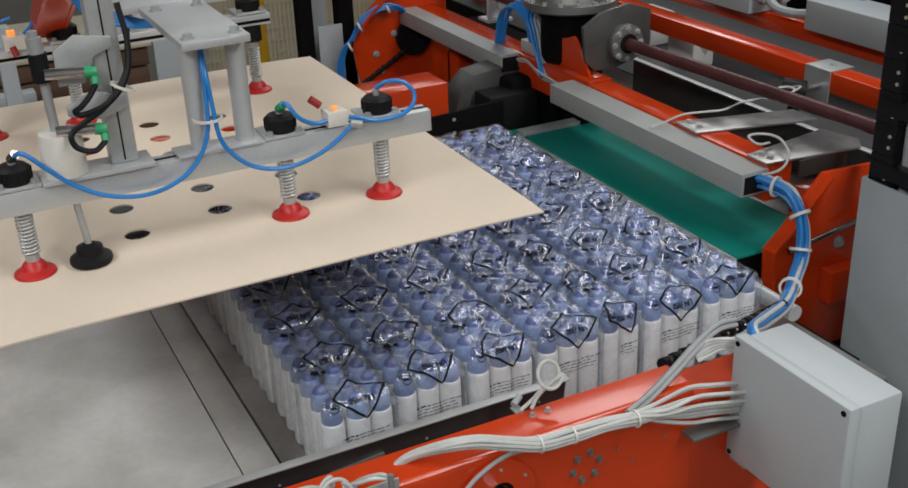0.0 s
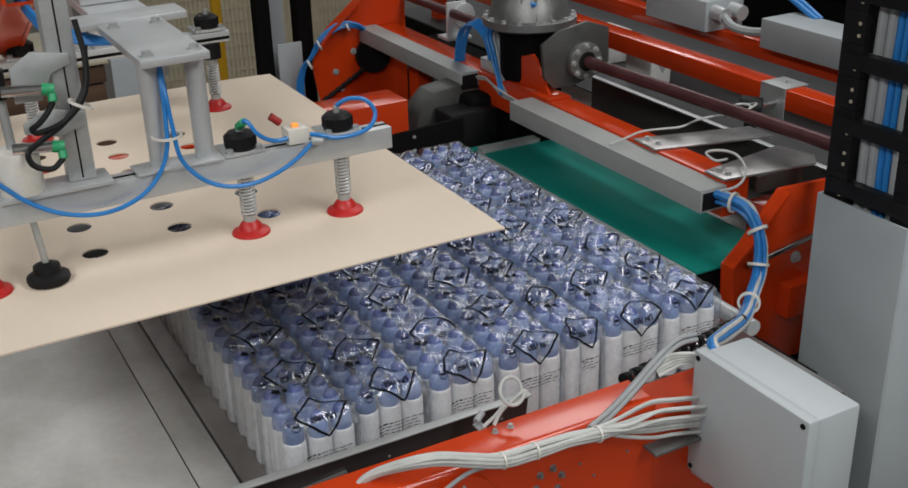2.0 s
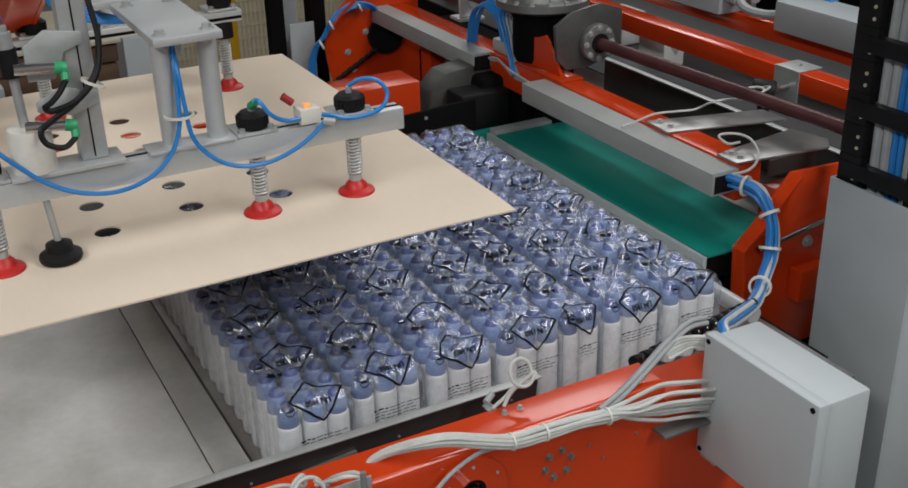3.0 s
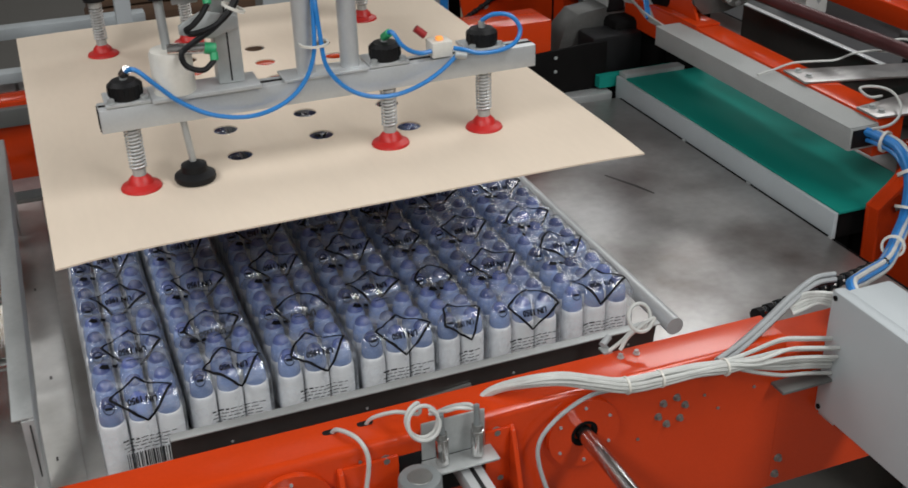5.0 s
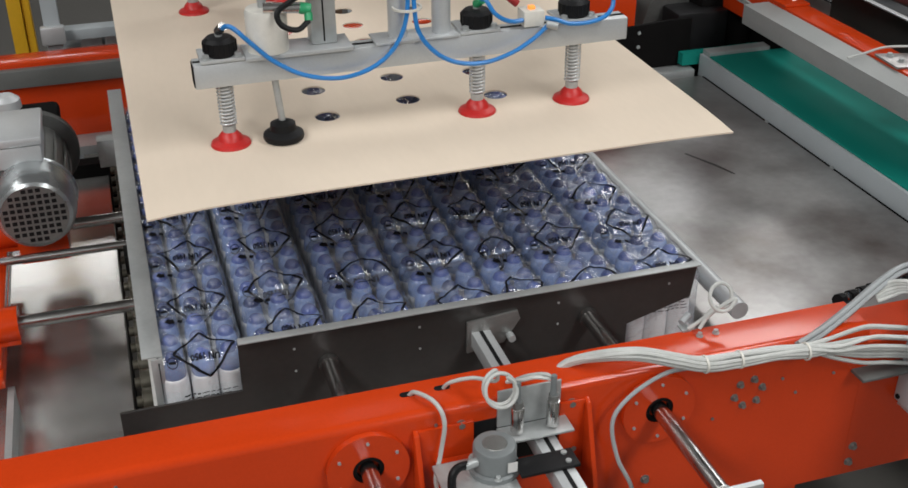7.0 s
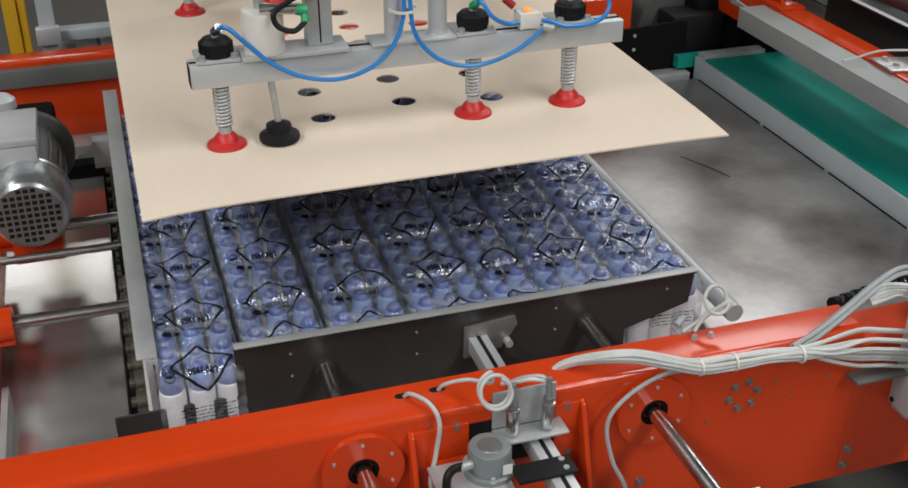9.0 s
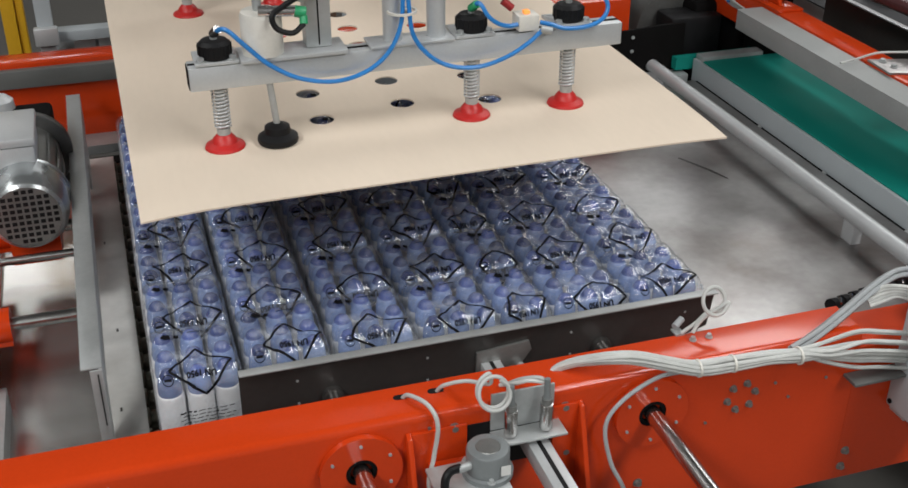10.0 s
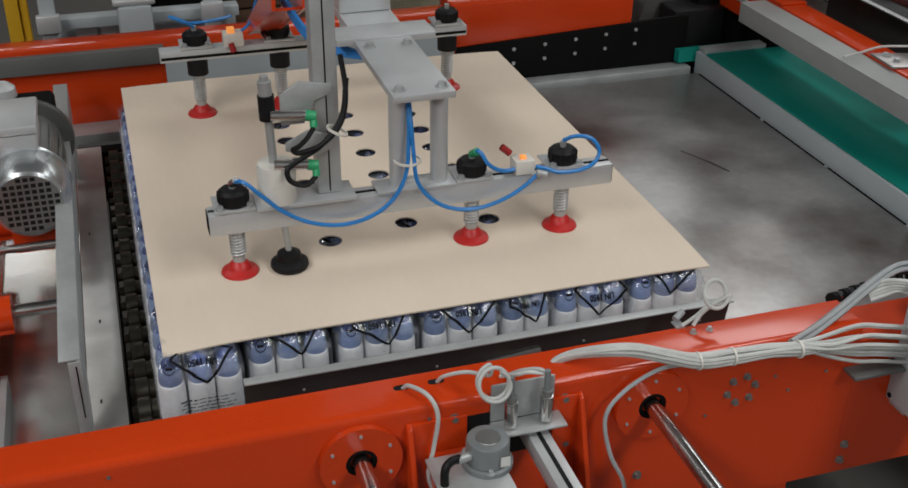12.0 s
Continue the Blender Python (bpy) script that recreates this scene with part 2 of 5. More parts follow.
def hose(pts, r, seg=8, n=8, bm=None):
    """A round hose or cable along a smooth path."""
    bm = bm or bmesh.new()
    path = smooth_path(pts, n)
    up = Vector((0.13, 0.21, 0.97))
    rings = []
    for i, c in enumerate(path):
        d = (path[min(i + 1, len(path) - 1)] - path[max(i - 1, 0)]).normalized()
        side = d.cross(up)
        side = side.normalized() if side.length > 1e-4 else Vector((1, 0, 0))
        up = side.cross(d).normalized()
        rings.append([bm.verts.new(c + r * (math.cos(a) * side + math.sin(a) * up)) for a in (2 * math.pi * k / seg for k in range(seg))])
    for a, b in zip(rings, rings[1:]):
        for k in range(seg):
            bm.faces.new((a[k], a[(k + 1) % seg], b[(k + 1) % seg], b[k]))
    bm.faces.new(rings[0])
    bm.faces.new(rings[-1])
    return bm


def prism(outline, axis, lo, hi, bm=None):
    """A flat plate: the outline in the two other axes, thick from lo to hi along axis."""
    bm = bm or bmesh.new()
    put = {"x": lambda a, b, t: (t, a, b), "y": lambda a, b, t: (a, t, b), "z": lambda a, b, t: (a, b, t)}[axis]
    f = bm.faces.new([bm.verts.new(put(a, b, lo)) for a, b in outline])
    r = bmesh.ops.extrude_face_region(bm, geom=[f])
    d = Vector(put(0, 0, hi - lo))
    bmesh.ops.translate(bm, verts=[v for v in r["geom"] if isinstance(v, bmesh.types.BMVert)], vec=d)
    return bm


def spring(p, length, r, wire, turns, bm=None):
    pts = [(p[0] + r * math.cos(2 * math.pi * k / 10), p[1] + r * math.sin(2 * math.pi * k / 10), p[2] + length * k / (10 * turns)) for k in range(10 * turns + 1)]
    return hose(pts, wire, 5, 1, bm)


def bolt(p, axis, r=0.006, h=0.005, washer=True, bm=None):
    bm = bm or bmesh.new()
    a = Vector(axis).normalized()
    p = Vector(p)
    if washer:
        rod(p, p + a * 0.0015, r * 1.5, 14, bm)
    rod(p + a * (0.0012 if washer else 0), p + a * (h + 0.0012), r, 6, bm)
    return bm


# ---- the hall ----
def setting(name, bm, mat, label, category, bevel=0.0):
    return tagged(part(name, bm, mat, None, "", 35, bevel), label, category, "", "structure")


setting("ground", box(-9, 12, -7, 14, GROUND - 0.1, GROUND), CONCRETE, "grey concrete factory floor", "floor")
setting("ceiling", box(-9, 12, -7, 14, CEILING, CEILING + 0.1), CEIL_GREY, "grey sheet metal hall ceiling", "ceiling")
setting("wall_north", box(-9, 12, 14, 14.2, GROUND, CEILING), WALL_GREY, "grey panelled hall wall", "wall")
setting("wall_south", box(-9, 12, -7.2, -7, GROUND, CEILING), WALL_GREY, "grey panelled hall wall", "wall")
setting("wall_west", box(-9.2, -9, -7, 14, GROUND, CEILING), WALL_GREY, "grey panelled hall wall", "wall")
setting("wall_east", box(12, 12.2, -7, 14, GROUND, CEILING), WALL_GREY, "grey panelled hall wall", "wall")

FLOOR = -0.2     # top of the machine's table


# ---- the machine's table ----
def table():
    t = thing("machine_table", (0.9, 0.6, GROUND), "brushed steel transfer table of the palletizer", "table")
    part("table_plate", box(0.512, 1.722, -0.19, 1.36, FLOOR - 0.012, FLOOR), STEEL, t, "smeared steel table plate", bevel=0.001)
    part("infeed_strip", box(0.436, 0.507, -0.19, 1.36, FLOOR - 0.012, FLOOR - 0.001), PALE_PLATE, t, bevel=0.001)
    part("end_rail", box(0.62, 1.715, 1.385, 1.44, FLOOR - 0.06, FLOOR + 0.012), ZINC, t, "galvanised end rail", bevel=0.003)
    part("front_frame", box(-0.3, 1.73, -0.185, -0.14, FLOOR - 0.16, FLOOR - 0.014), DARK, t)
    part("rear_frame", box(-0.3, 1.73, 1.30, 1.345, FLOOR - 0.16, FLOOR - 0.014), DARK, t)
    for x in (-0.25, 1.68):
        for y in (-0.16, 1.32):
            part("leg", box(x - 0.04, x + 0.04, y - 0.02, y + 0.02, GROUND, FLOOR - 0.16), DARK, t)
    part("scuff_mark", prism([(1.40, 0.85), (1.405, 0.853), (1.45, 0.76), (1.468, 0.70), (1.463, 0.70), (1.44, 0.76)], "z", FLOOR + 0.0003, FLOOR + 0.0008), STEEL_DARK, t)
    for x, y in ((1.727, 0.98), (1.727, 0.66), (1.727, 0.32)):
        part("bolt", bolt((x, y, FLOOR - 0.004), (0, 0, 1), 0.005, 0.004), ZINC, t)
    # Added black strip: the shade of the gap put in as colour.
    part("gap_seal", box(1.7235, 1.7345, -0.1, 1.36, FLOOR - 0.1, FLOOR - 0.004), DARK, t, "black strip for the shade in the table gap")


def slide_plate():
    t = thing("slide_plate", (0.3, 0.6, FLOOR + 0.0015), "thin brushed steel slide plate under the cans", "plate")
    part("sheet", box(-0.122, 0.432, -0.13, 1.30, FLOOR + 0.001, FLOOR + 0.005), PALE_PLATE, t, bevel=0.001)
    return t


def roller_bed():
    t = thing("roller_bed", (0.1, 0.6, GROUND), "bed of oily dark steel rollers beside the cans", "rollers")
    one = None
    y = 0.03
    while y < 1.3:
        r = part("roller", lathe([(0, 0), (0.010, 0), (0.010, 0.010), (0.0245, 0.012), (0.0245, 0.034), (0.019, 0.036), (0.019, 0.046), (0.0245, 0.048), (0.0245, 0.10), (0.019, 0.102), (0.019, 0.112), (0.0245, 0.114), (0.0245, 0.485), (0.010, 0.487), (0, 0.487)], 18, (-0.072, y, FLOOR - 0.026), (1, 0, 0)), ROLLER, t) if one is None else None
        if one is None:
            one = r
            first = y
        else:
            c = new("roller", one.data)
            c.parent = t
            c.location = (0, y - first, 0)
        y += 0.062
    part("roller_frame", box(-0.077, -0.0735, 0.0, 1.31, FLOOR - 0.09, FLOOR - 0.045), DARK, t)
    part("roller_frame", box(0.424, 0.432, 0.0, 1.31, FLOOR - 0.09, FLOOR - 0.01), DARK, t)
    part("stand", box(-0.06, 0.42, 0.02, 1.30, GROUND, FLOOR - 0.2), DARK, t)


# ---- front beam ----
RODS = (0.256, 0.738)


def front_beam():
    t = thing("front_beam", (0.3, -0.25, GROUND), "glossy orange front beam of the machine", "machine beam")
    bm = bmesh.new()
    # box section with rounded top edges
    top, lo, yb, yf = 0.024, -0.30, -0.205, -0.29
    prof = [(yf, lo), (yf, top - 0.014)]
    prof += [(yf + 0.014 - 0.014 * math.cos(a), top - 0.014 + 0.014 * math.sin(a)) for a in (radians(22 * k) for k in range(1, 5))]
    prof += [(yb - 0.006, top), (yb, top - 0.006), (yb, lo)]
    prism(prof, "x", -1.0, 1.128, bm)
    part("beam", bm, ORANGE, t, smooth=30)
    bm = bmesh.new()
    prism([(yf, lo), (yf, -0.012), (yf + 0.01, -0.002), (yb, -0.002), (yb, lo)], "x", 1.1285, 1.37, bm)
    part("beam_end", bm, ORANGE, t)
    for x in RODS:
        f = part("flange", tube_ring((x, -0.291, -0.054), (x, -0.302, -0.054), 0.064, 0.0245, 40), ORANGE, t, "round orange guide flange", bevel=0.0015)
        part("bore", tube_ring((x, -0.2905, -0.054), (x, -0.3005, -0.054), 0.0243, 0.0175, 28), DARK, f)
        for k in range(6):
            a = radians(60 * k + 30)
            part("bolt", rod((x + 0.051 * math.cos(a), -0.3015, -0.054 + 0.051 * math.sin(a)), (x + 0.051 * math.cos(a), -0.305, -0.054 + 0.051 * math.sin(a)), 0.0026, 8), ZINC, f)
    for k in range(6):
        a = radians(60 * k + 12)
        part("bolt", bolt((0.907 + 0.026 * math.cos(a), -0.29, -0.064 + 0.026 * math.sin(a)), (0, -1, 0), 0.0045, 0.006), CASTING, t)
    for x, z in ((1.143, -0.237), (1.14, -0.272), (0.405, -0.011), (0.587, -0.012), (0.592, -0.101), (0.41, -0.1), (0.73, -0.205)):
        part("bolt", bolt((x, -0.29, z), (0, -1, 0), 0.0055, 0.006), CASTING, t)
    for x, z in ((-0.104, 0.0), (0.365, -0.003), (0.845, -0.105), (0.97, -0.05), (1.0, -0.085), (1.07, -0.06)):
        part("screw", rod((x, -0.2905, z), (x, -0.2925, z), 0.0028, 10), CASTING, t)
    for x in (0.336, 0.391, 0.598):
        part("cable_slot", prism([(x + (0.007 if abs(c) < 1.6 else -0.007) + 0.006 * math.cos(c), -0.238 + 0.006 * math.sin(c)) for c in [radians(-90 + 22.5 * k) for k in range(9)]] + [(x - 0.007 - 0.006 * math.cos(c), -0.238 - 0.006 * math.sin(c)) for c in [radians(-90 + 22.5 * k) for k in range(9)]], "z", 0.0225, 0.0246), BLACK, t, "dark oblong cable slot")
    for x in (0.838, 0.868):
        part("bolt", bolt((x, -0.232, 0.024), (0, 0, 1), 0.004, 0.006), ZINC, t)
    # drive pocket with two gusset plates; a flat black plate paints the opening's shade
    part("pocket_opening", box(0.425, 0.565, -0.2915, -0.2895, -0.10, -0.012), BLACK, t, "black plate for the shade in the belt opening")
    for x, s in ((0.332, -1), (0.612, 1)):
        g = prism([(-0.2905, -0.005), (-0.2905, -0.26), (-0.36, -0.26), (-0.352, -0.16), (-0.302, -0.01)], "x", x - 0.004, x + 0.004)
        part("gusset", g, ORANGE, t, "orange gusset plate", bevel=0.001)
    part("backing_plate", box(0.336, 0.424, -0.2965, -0.2905, -0.26, -0.006), ORANGE, t, bevel=0.001)
    part("backing_plate", box(0.566, 0.608, -0.2965, -0.2905, -0.26, -0.006), ORANGE, t, bevel=0.001)
    for x in (-0.9, 1.0):
        part("leg", box(x - 0.04, x + 0.04, -0.285, -0.21, GROUND, -0.301), ORANGE, t)


def sensor_bracket():
    t = thing("sensor_bracket", (0.515, -0.3, 0.0), "zinc bracket holding two proximity sensors", "sensor bracket")
    part("upright", box(0.462, 0.566, -0.2955, -0.2915, -0.028, 0.04), ZINC, t, bevel=0.001)
    part("shelf", box(0.46, 0.575, -0.335, -0.296, -0.032, -0.028), ZINC, t, bevel=0.001)
    for x in (0.487, 0.545):
        s = part("sensor", rod((x, -0.316, -0.024), (x, -0.316, 0.022), 0.0105, 20), CHROME, t, "threaded silver sensor", bevel=0.001)
        part("plug", rod((x, -0.316, 0.022), (x, -0.314, 0.066), 0.006, 16, None, 0.0045), ENCODER_GREY, s)
        part("nut", rod((x, -0.316, 0.0225), (x, -0.316, 0.032), 0.0085, 14), CASTING, s)


def loose_cable(name, label, pts, r, mat=None, n=8):
    return tagged(part(name, hose(pts, r, 8, n), mat or WHITE_CABLE), label, "cable")


def coil(c, r, axis_x, turns, squash=0.8):
    """Points round a loose coil, facing the viewer."""
    return [(c[0] + r * math.cos(a), c[1] - 0.0014 * a + 0.01 * math.sin(a), c[2] + squash * r * math.sin(a)) for a in [axis_x + 2 * math.pi * k / 12 for k in range(int(12 * turns))]]


def beam_cables():
    loose_cable("sensor_cable", "white sensor cable looping out of the beam", [(0.336, -0.238, 0.02), (0.345, -0.25, 0.034), (0.365, -0.285, 0.036), (0.374, -0.306, 0.012), (0.366, -0.312, -0.04), (0.356, -0.318, -0.09), (0.37, -0.325, -0.13), (0.40, -0.33, -0.155)], 0.0036)
    loose_cable("sensor_cable", "coiled white sensor cable above the bracket", [(0.391, -0.238, 0.02), (0.40, -0.25, 0.04), (0.43, -0.27, 0.056), (0.46, -0.29, 0.058)] + coil((0.460, -0.30, 0.056), 0.024, 1.6, 2.05, 0.95) + [(0.485, -0.311, 0.06), (0.487, -0.312, 0.045)], 0.0032)
    loose_cable("sensor_cable", "white sensor cable reaching the second sensor", [(0.50, -0.262, 0.03), (0.515, -0.285, 0.052), (0.535, -0.305, 0.064), (0.545, -0.312, 0.056), (0.546, -0.312, 0.046)], 0.0032)
    loose_cable("sensor_cable", "white sensor cable feeding the coil", [(0.488, -0.262, 0.03), (0.505, -0.285, 0.046), (0.52, -0.30, 0.058), (0.541, -0.31, 0.058)], 0.0032)
    # the bundle of white cables along the beam
    b = thing("cable_bundle", (0.85, -0.3, 0.02), "tied bundle of white cables on the orange beam", "cable bundle")
    rnd = random.Random(5)
    spine = [(0.578, -0.238, 0.014), (0.60, -0.243, 0.030), (0.635, -0.264, 0.048), (0.69, -0.296, 0.062), (0.745, -0.312, 0.05), (0.80, -0.318, 0.034), (0.86, -0.318, 0.03), (0.93, -0.316, 0.026), (0.985, -0.318, 0.02)]
    for k in range(11):
        a = 2 * math.pi * k / 10
        oy, oz = (0.0, 0.0) if k == 10 else (0.0092 * math.cos(a), 0.0098 * math.sin(a))
        pts = []
        for i, p in enumerate(spine):
            s = (0.25, 0.4, 0.7, 0.9)[i] if i < 4 else 1.0
            pts.append((p[0], p[1] + oy * s + rnd.uniform(-0.001, 0.001), p[2] + oz * s + rnd.uniform(-0.0015, 0.0015)))
        fz = 0.036 - 0.0062 * k + rnd.uniform(-0.004, 0.004)
        fy = -0.318 + rnd.uniform(-0.012, 0.012)
        pts += [(1.04, fy, 0.5 * fz + 0.012), (1.10, fy, fz + 0.004), (1.15, fy, fz - 0.006), (1.206, fy, fz - 0.02)]
        part("cable", hose(pts, 0.0035, 7, 6), WHITE_CABLE, b)
    for p, r in (((0.80, -0.318, 0.034), 0.0138), ((0.862, -0.318, 0.03), 0.0138), ((0.985, -0.318, 0.02), 0.0142)):
        part("cable_tie", tube_ring((p[0] - 0.0018, p[1], p[2]), (p[0] + 0.0018, p[1], p[2]), r + 0.0012, r - 0.0012, 20), NYLON, b)
    loose_cable("signal_cable", "grey cable sagging along the orange beam", [(0.79, -0.305, 0.022), (0.74, -0.302, 0.018), (0.68, -0.31, -0.005), (0.648, -0.316, -0.045), (0.655, -0.33, -0.11), (0.68, -0.34, -0.17), (0.685, -0.345, -0.24)], 0.0036, GREY_CABLE)
    for k, (dz, dy) in enumerate(((0, 0), (0.009, 0.004), (-0.008, 0.005), (0.002, 0.011))):
        loose_cable("power_cable", "grey power cable rising behind the box", [(0.985, -0.30 + dy, 0.012 + dz), (1.04, -0.285 + dy, 0.022 + dz), (1.10, -0.27 + dy, 0.045 + dz), (1.16, -0.255 + dy, 0.072 + dz), (1.21, -0.245 + dy, 0.088 + dz), (1.26, -0.235 + dy, 0.08 + dz)], 0.0045, GREY_CABLE if k != 2 else BLACK)
    loose_cable("sensor_cable", "looped white cable at the table corner", [(0.825, -0.215, 0.03), (0.85, -0.215, 0.045), (0.87, -0.215, 0.062)] + coil((0.878, -0.215, 0.085), 0.021, -1.2, 1.3, 0.95) + [(0.86, -0.22, 0.055), (0.84, -0.225, 0.034)], 0.0034)
    s = thing("table_sensor", (0.83, -0.215, 0.024), "small silver sensor at the table corner", "sensor")
    part("sensor_body", rod((0.82, -0.2, 0.034), (0.838, -0.19, 0.040), 0.006, 14), GREY_CABLE, s)
    part("sensor_foot", box(0.816, 0.832, -0.215, -0.195, 0.0245, 0.0275), ZINC, s)
    for k in range(5):
        z0 = 0.060 + 0.005 * k
        loose_cable("box_cable", "white cable entering the top of the box", [(1.155, -0.262 + 0.004 * k, 0.050 + 0.003 * k), (1.178, -0.268 + 0.003 * k, z0), (1.195, -0.276, z0 + 0.010), (1.222, -0.286, 0.062 + 0.006 * k)], 0.0034)


def encoder():
    t = thing("encoder_unit", (0.42, -0.4, -0.08), "round grey encoder on a zinc plate", "encoder")
    part("mount_plate", box(0.35, 0.462, -0.42, -0.318, -0.062, -0.056), ZINC, t, bevel=0.001)
    e = part("encoder", lathe([(0, -0.056), (0.033, -0.056), (0.033, -0.012), (0.031, -0.009), (0.027, -0.008), (0, -0.008)], 40, (0.438, -0.352, 0)), ENCODER_GREY, t, "dull grey encoder drum")
    part("encoder_foot", lathe([(0, -0.0562), (0.039, -0.0562), (0.039, -0.048), (0.034, -0.046), (0.034, -0.0462)], 32, (0.438, -0.352, 0)), ENCODER_GREY, t)
    part("drum_face", lathe([(0, -0.0079), (0.019, -0.0079), (0.018, -0.0066), (0, -0.0066)], 28, (0.438, -0.352, 0)), CASTING, e)
    for a in (20, 140, 260):
        part("screw", bolt((0.438 + 0.036 * math.cos(radians(a)), -0.352 + 0.036 * math.sin(radians(a)), -0.048), (0, 0, 1), 0.004, 0.005), ZINC, t)
    part("plug_neck", rod((0.406, -0.362, -0.028), (0.385, -0.368, -0.026), 0.007, 14), ZINC, t)
    part("plug", hose([(0.39, -0.366, -0.026), (0.374, -0.371, -0.024), (0.364, -0.376, -0.034), (0.362, -0.382, -0.06), (0.362, -0.386, -0.075)], 0.0068, 10), BLACK, t, "black angled plug")
    part("lead", hose([(0.362, -0.386, -0.07), (0.362, -0.39, -0.1), (0.37, -0.395, -0.14)], 0.0045), WHITE_CABLE, t)
    part("support", box(0.36, 0.45, -0.41, -0.30, -0.12, -0.0625), ORANGE, t)
    part("label", box(0.447, 0.462, -0.3865, -0.386, -0.04, -0.022), LABEL, t)


# ---- moving clamps ----
def near_clamp():
    t = thing("near_clamp", (0.5, 0.0, -0.05), "brown-grey steel clamping plate on two guide rods", "clamp")
    pl = part("plate", prism([(0.107, 0.018), (0.107, -0.082), (-0.095, -0.084), (-0.095, -0.17), (0.82, -0.17), (0.82, -0.088), (0.947, -0.052), (0.956, 0.018)], "y", -0.008, -0.003), STEEL_DARK, t, "dull brown-grey steel plate")
    part("top_lip", box(0.107, 0.956, -0.02, -0.0025, 0.0185, 0.0215), ZINC, t, "light folded lip", bevel=0.0006)
    for x in RODS:
        part("guide_rod", rod((x, -0.0085, -0.054), (x, -0.505, -0.054), 0.0135, 24), CHROME, t, "chromed guide rod")
        part("rod_collar", rod((x, -0.0083, -0.054), (x, -0.02, -0.054), 0.018, 20), STEEL_DARK, t)
    part("end_bar", box(0.715, 0.80, -0.515, -0.5055, -0.066, -0.046), ALU, t)
    r = part("drive_profile", box(0.513, 0.548, -0.60, -0.009, -0.072, -0.042), ALU, t, "grooved aluminium profile", bevel=0.0015)
    part("groove", box(0.527, 0.534, -0.60, -0.01, -0.0418, -0.0412), BLACK, r)
    k = part("belt_clip", box(0.462, 0.556, -0.405, -0.365, -0.0405, -0.034), BLACK, t, "black belt clip", bevel=0.002)
    for y in (-0.375, -0.395):
        part("screw", rod((0.54, y, -0.0338), (0.54, y, -0.031), 0.0045, 12), ZINC, k)
    part("fork_bracket", prism([(0.505, -0.02), (0.60, -0.012), (0.605, -0.03), (0.575, -0.075), (0.505, -0.085)], "y", -0.0145, -0.0085), CASTING, t, "dull grey mounting plate", bevel=0.001)
    part("fork_pin", rod((0.585, -0.0146, -0.06), (0.585, -0.03, -0.06), 0.007, 12), ZINC, t)
    for x in (0.2, 0.42, 0.68, 0.9):
        for z in (-0.015, -0.06):
            if x < 0.8 or z > -0.03:
                part("rivet", rod((x, -0.0082, z), (x, -0.0092, z), 0.0024, 8), ZINC, pl)
    return t


def left_clamp():
    t = thing("left_clamp", (0, 0.65, -0.1), "galvanised folded clamp plate beside the cans", "clamp")
    part("plate", box(-0.006, 0.0, 0.03, 1.29, -0.10, -0.012), ZINC, t, bevel=0.001)
    part("top_flange", box(-0.034, -0.0, 0.03, 1.29, -0.0115, -0.0085), ZINC, t, "bright folded top flange", bevel=0.0008)
    part("foot_plate", prism([(0.03, -0.1005), (0.03, -0.17), (0.06, -0.185), (0.09, -0.185), (0.16, -0.1005)], "x", -0.006, -0.001), ZINC, t)
    part("end_bracket", box(-0.020, 0.0, 0.026, 0.0295, FLOOR + 0.045, -0.0125), ZINC, t, bevel=0.0006)
    part("end_slot", box(-0.0085, -0.0065, 0.0245, 0.0258, FLOOR + 0.075, -0.02), DARK, t)
    for k, y in enumerate((0.15, 0.42, 0.80)):
        part("rub_mark", box(0.012 + 0.008 * (k % 2), 0.016 + 0.008 * (k % 2), y, y + 0.012, FLOOR + 0.0081, FLOOR + 0.0084), STEEL_DARK, t)
    part("rear_foot", box(-0.006, -0.001, 1.10, 1.25, FLOOR + 0.0082, -0.1005), ZINC, t)
    for y, z in ((0.36, -0.10), (0.74, -0.10)):
        part("guide_rod", rod((-0.007, y, z), (-0.62, y, z), 0.013, 20), CHROME, t, "chromed guide rod")
    part("spindle", rod((-0.007, 0.62, -0.105), (-0.5, 0.62, -0.105), 0.009, 16), CHROME, t)
    part("spindle_nut", box(-0.045, -0.0065, 0.55, 0.6, -0.14, -0.10), DARK, t, bevel=0.002)
    part("side_strip", box(-0.008, 0.058, 0.03, 1.29, FLOOR + 0.0055, FLOOR + 0.008), PALE_PLATE, t, "scuffed grey foot strip", bevel=0.0008)
    part("rear_tab", box(-0.075, -0.0065, 1.06, 1.1, -0.12, -0.05), ZINC, t, bevel=0.001)
    return t


def pusher():
    t = thing("pusher_bar", (0, 0.6, -0.15), "round steel pusher bar behind the cans", "pusher bar")
    part("tube", rod((0, 0.03, -0.135), (0, 1.36, -0.135), 0.019, 24), ALU, t, "dull steel tube")
    for y in (0.30, 1.30):
        part("carrier_foot", box(-0.012, 0.012, y, y + 0.04, FLOOR + 0.001, -0.15), ALU, t)
    return t


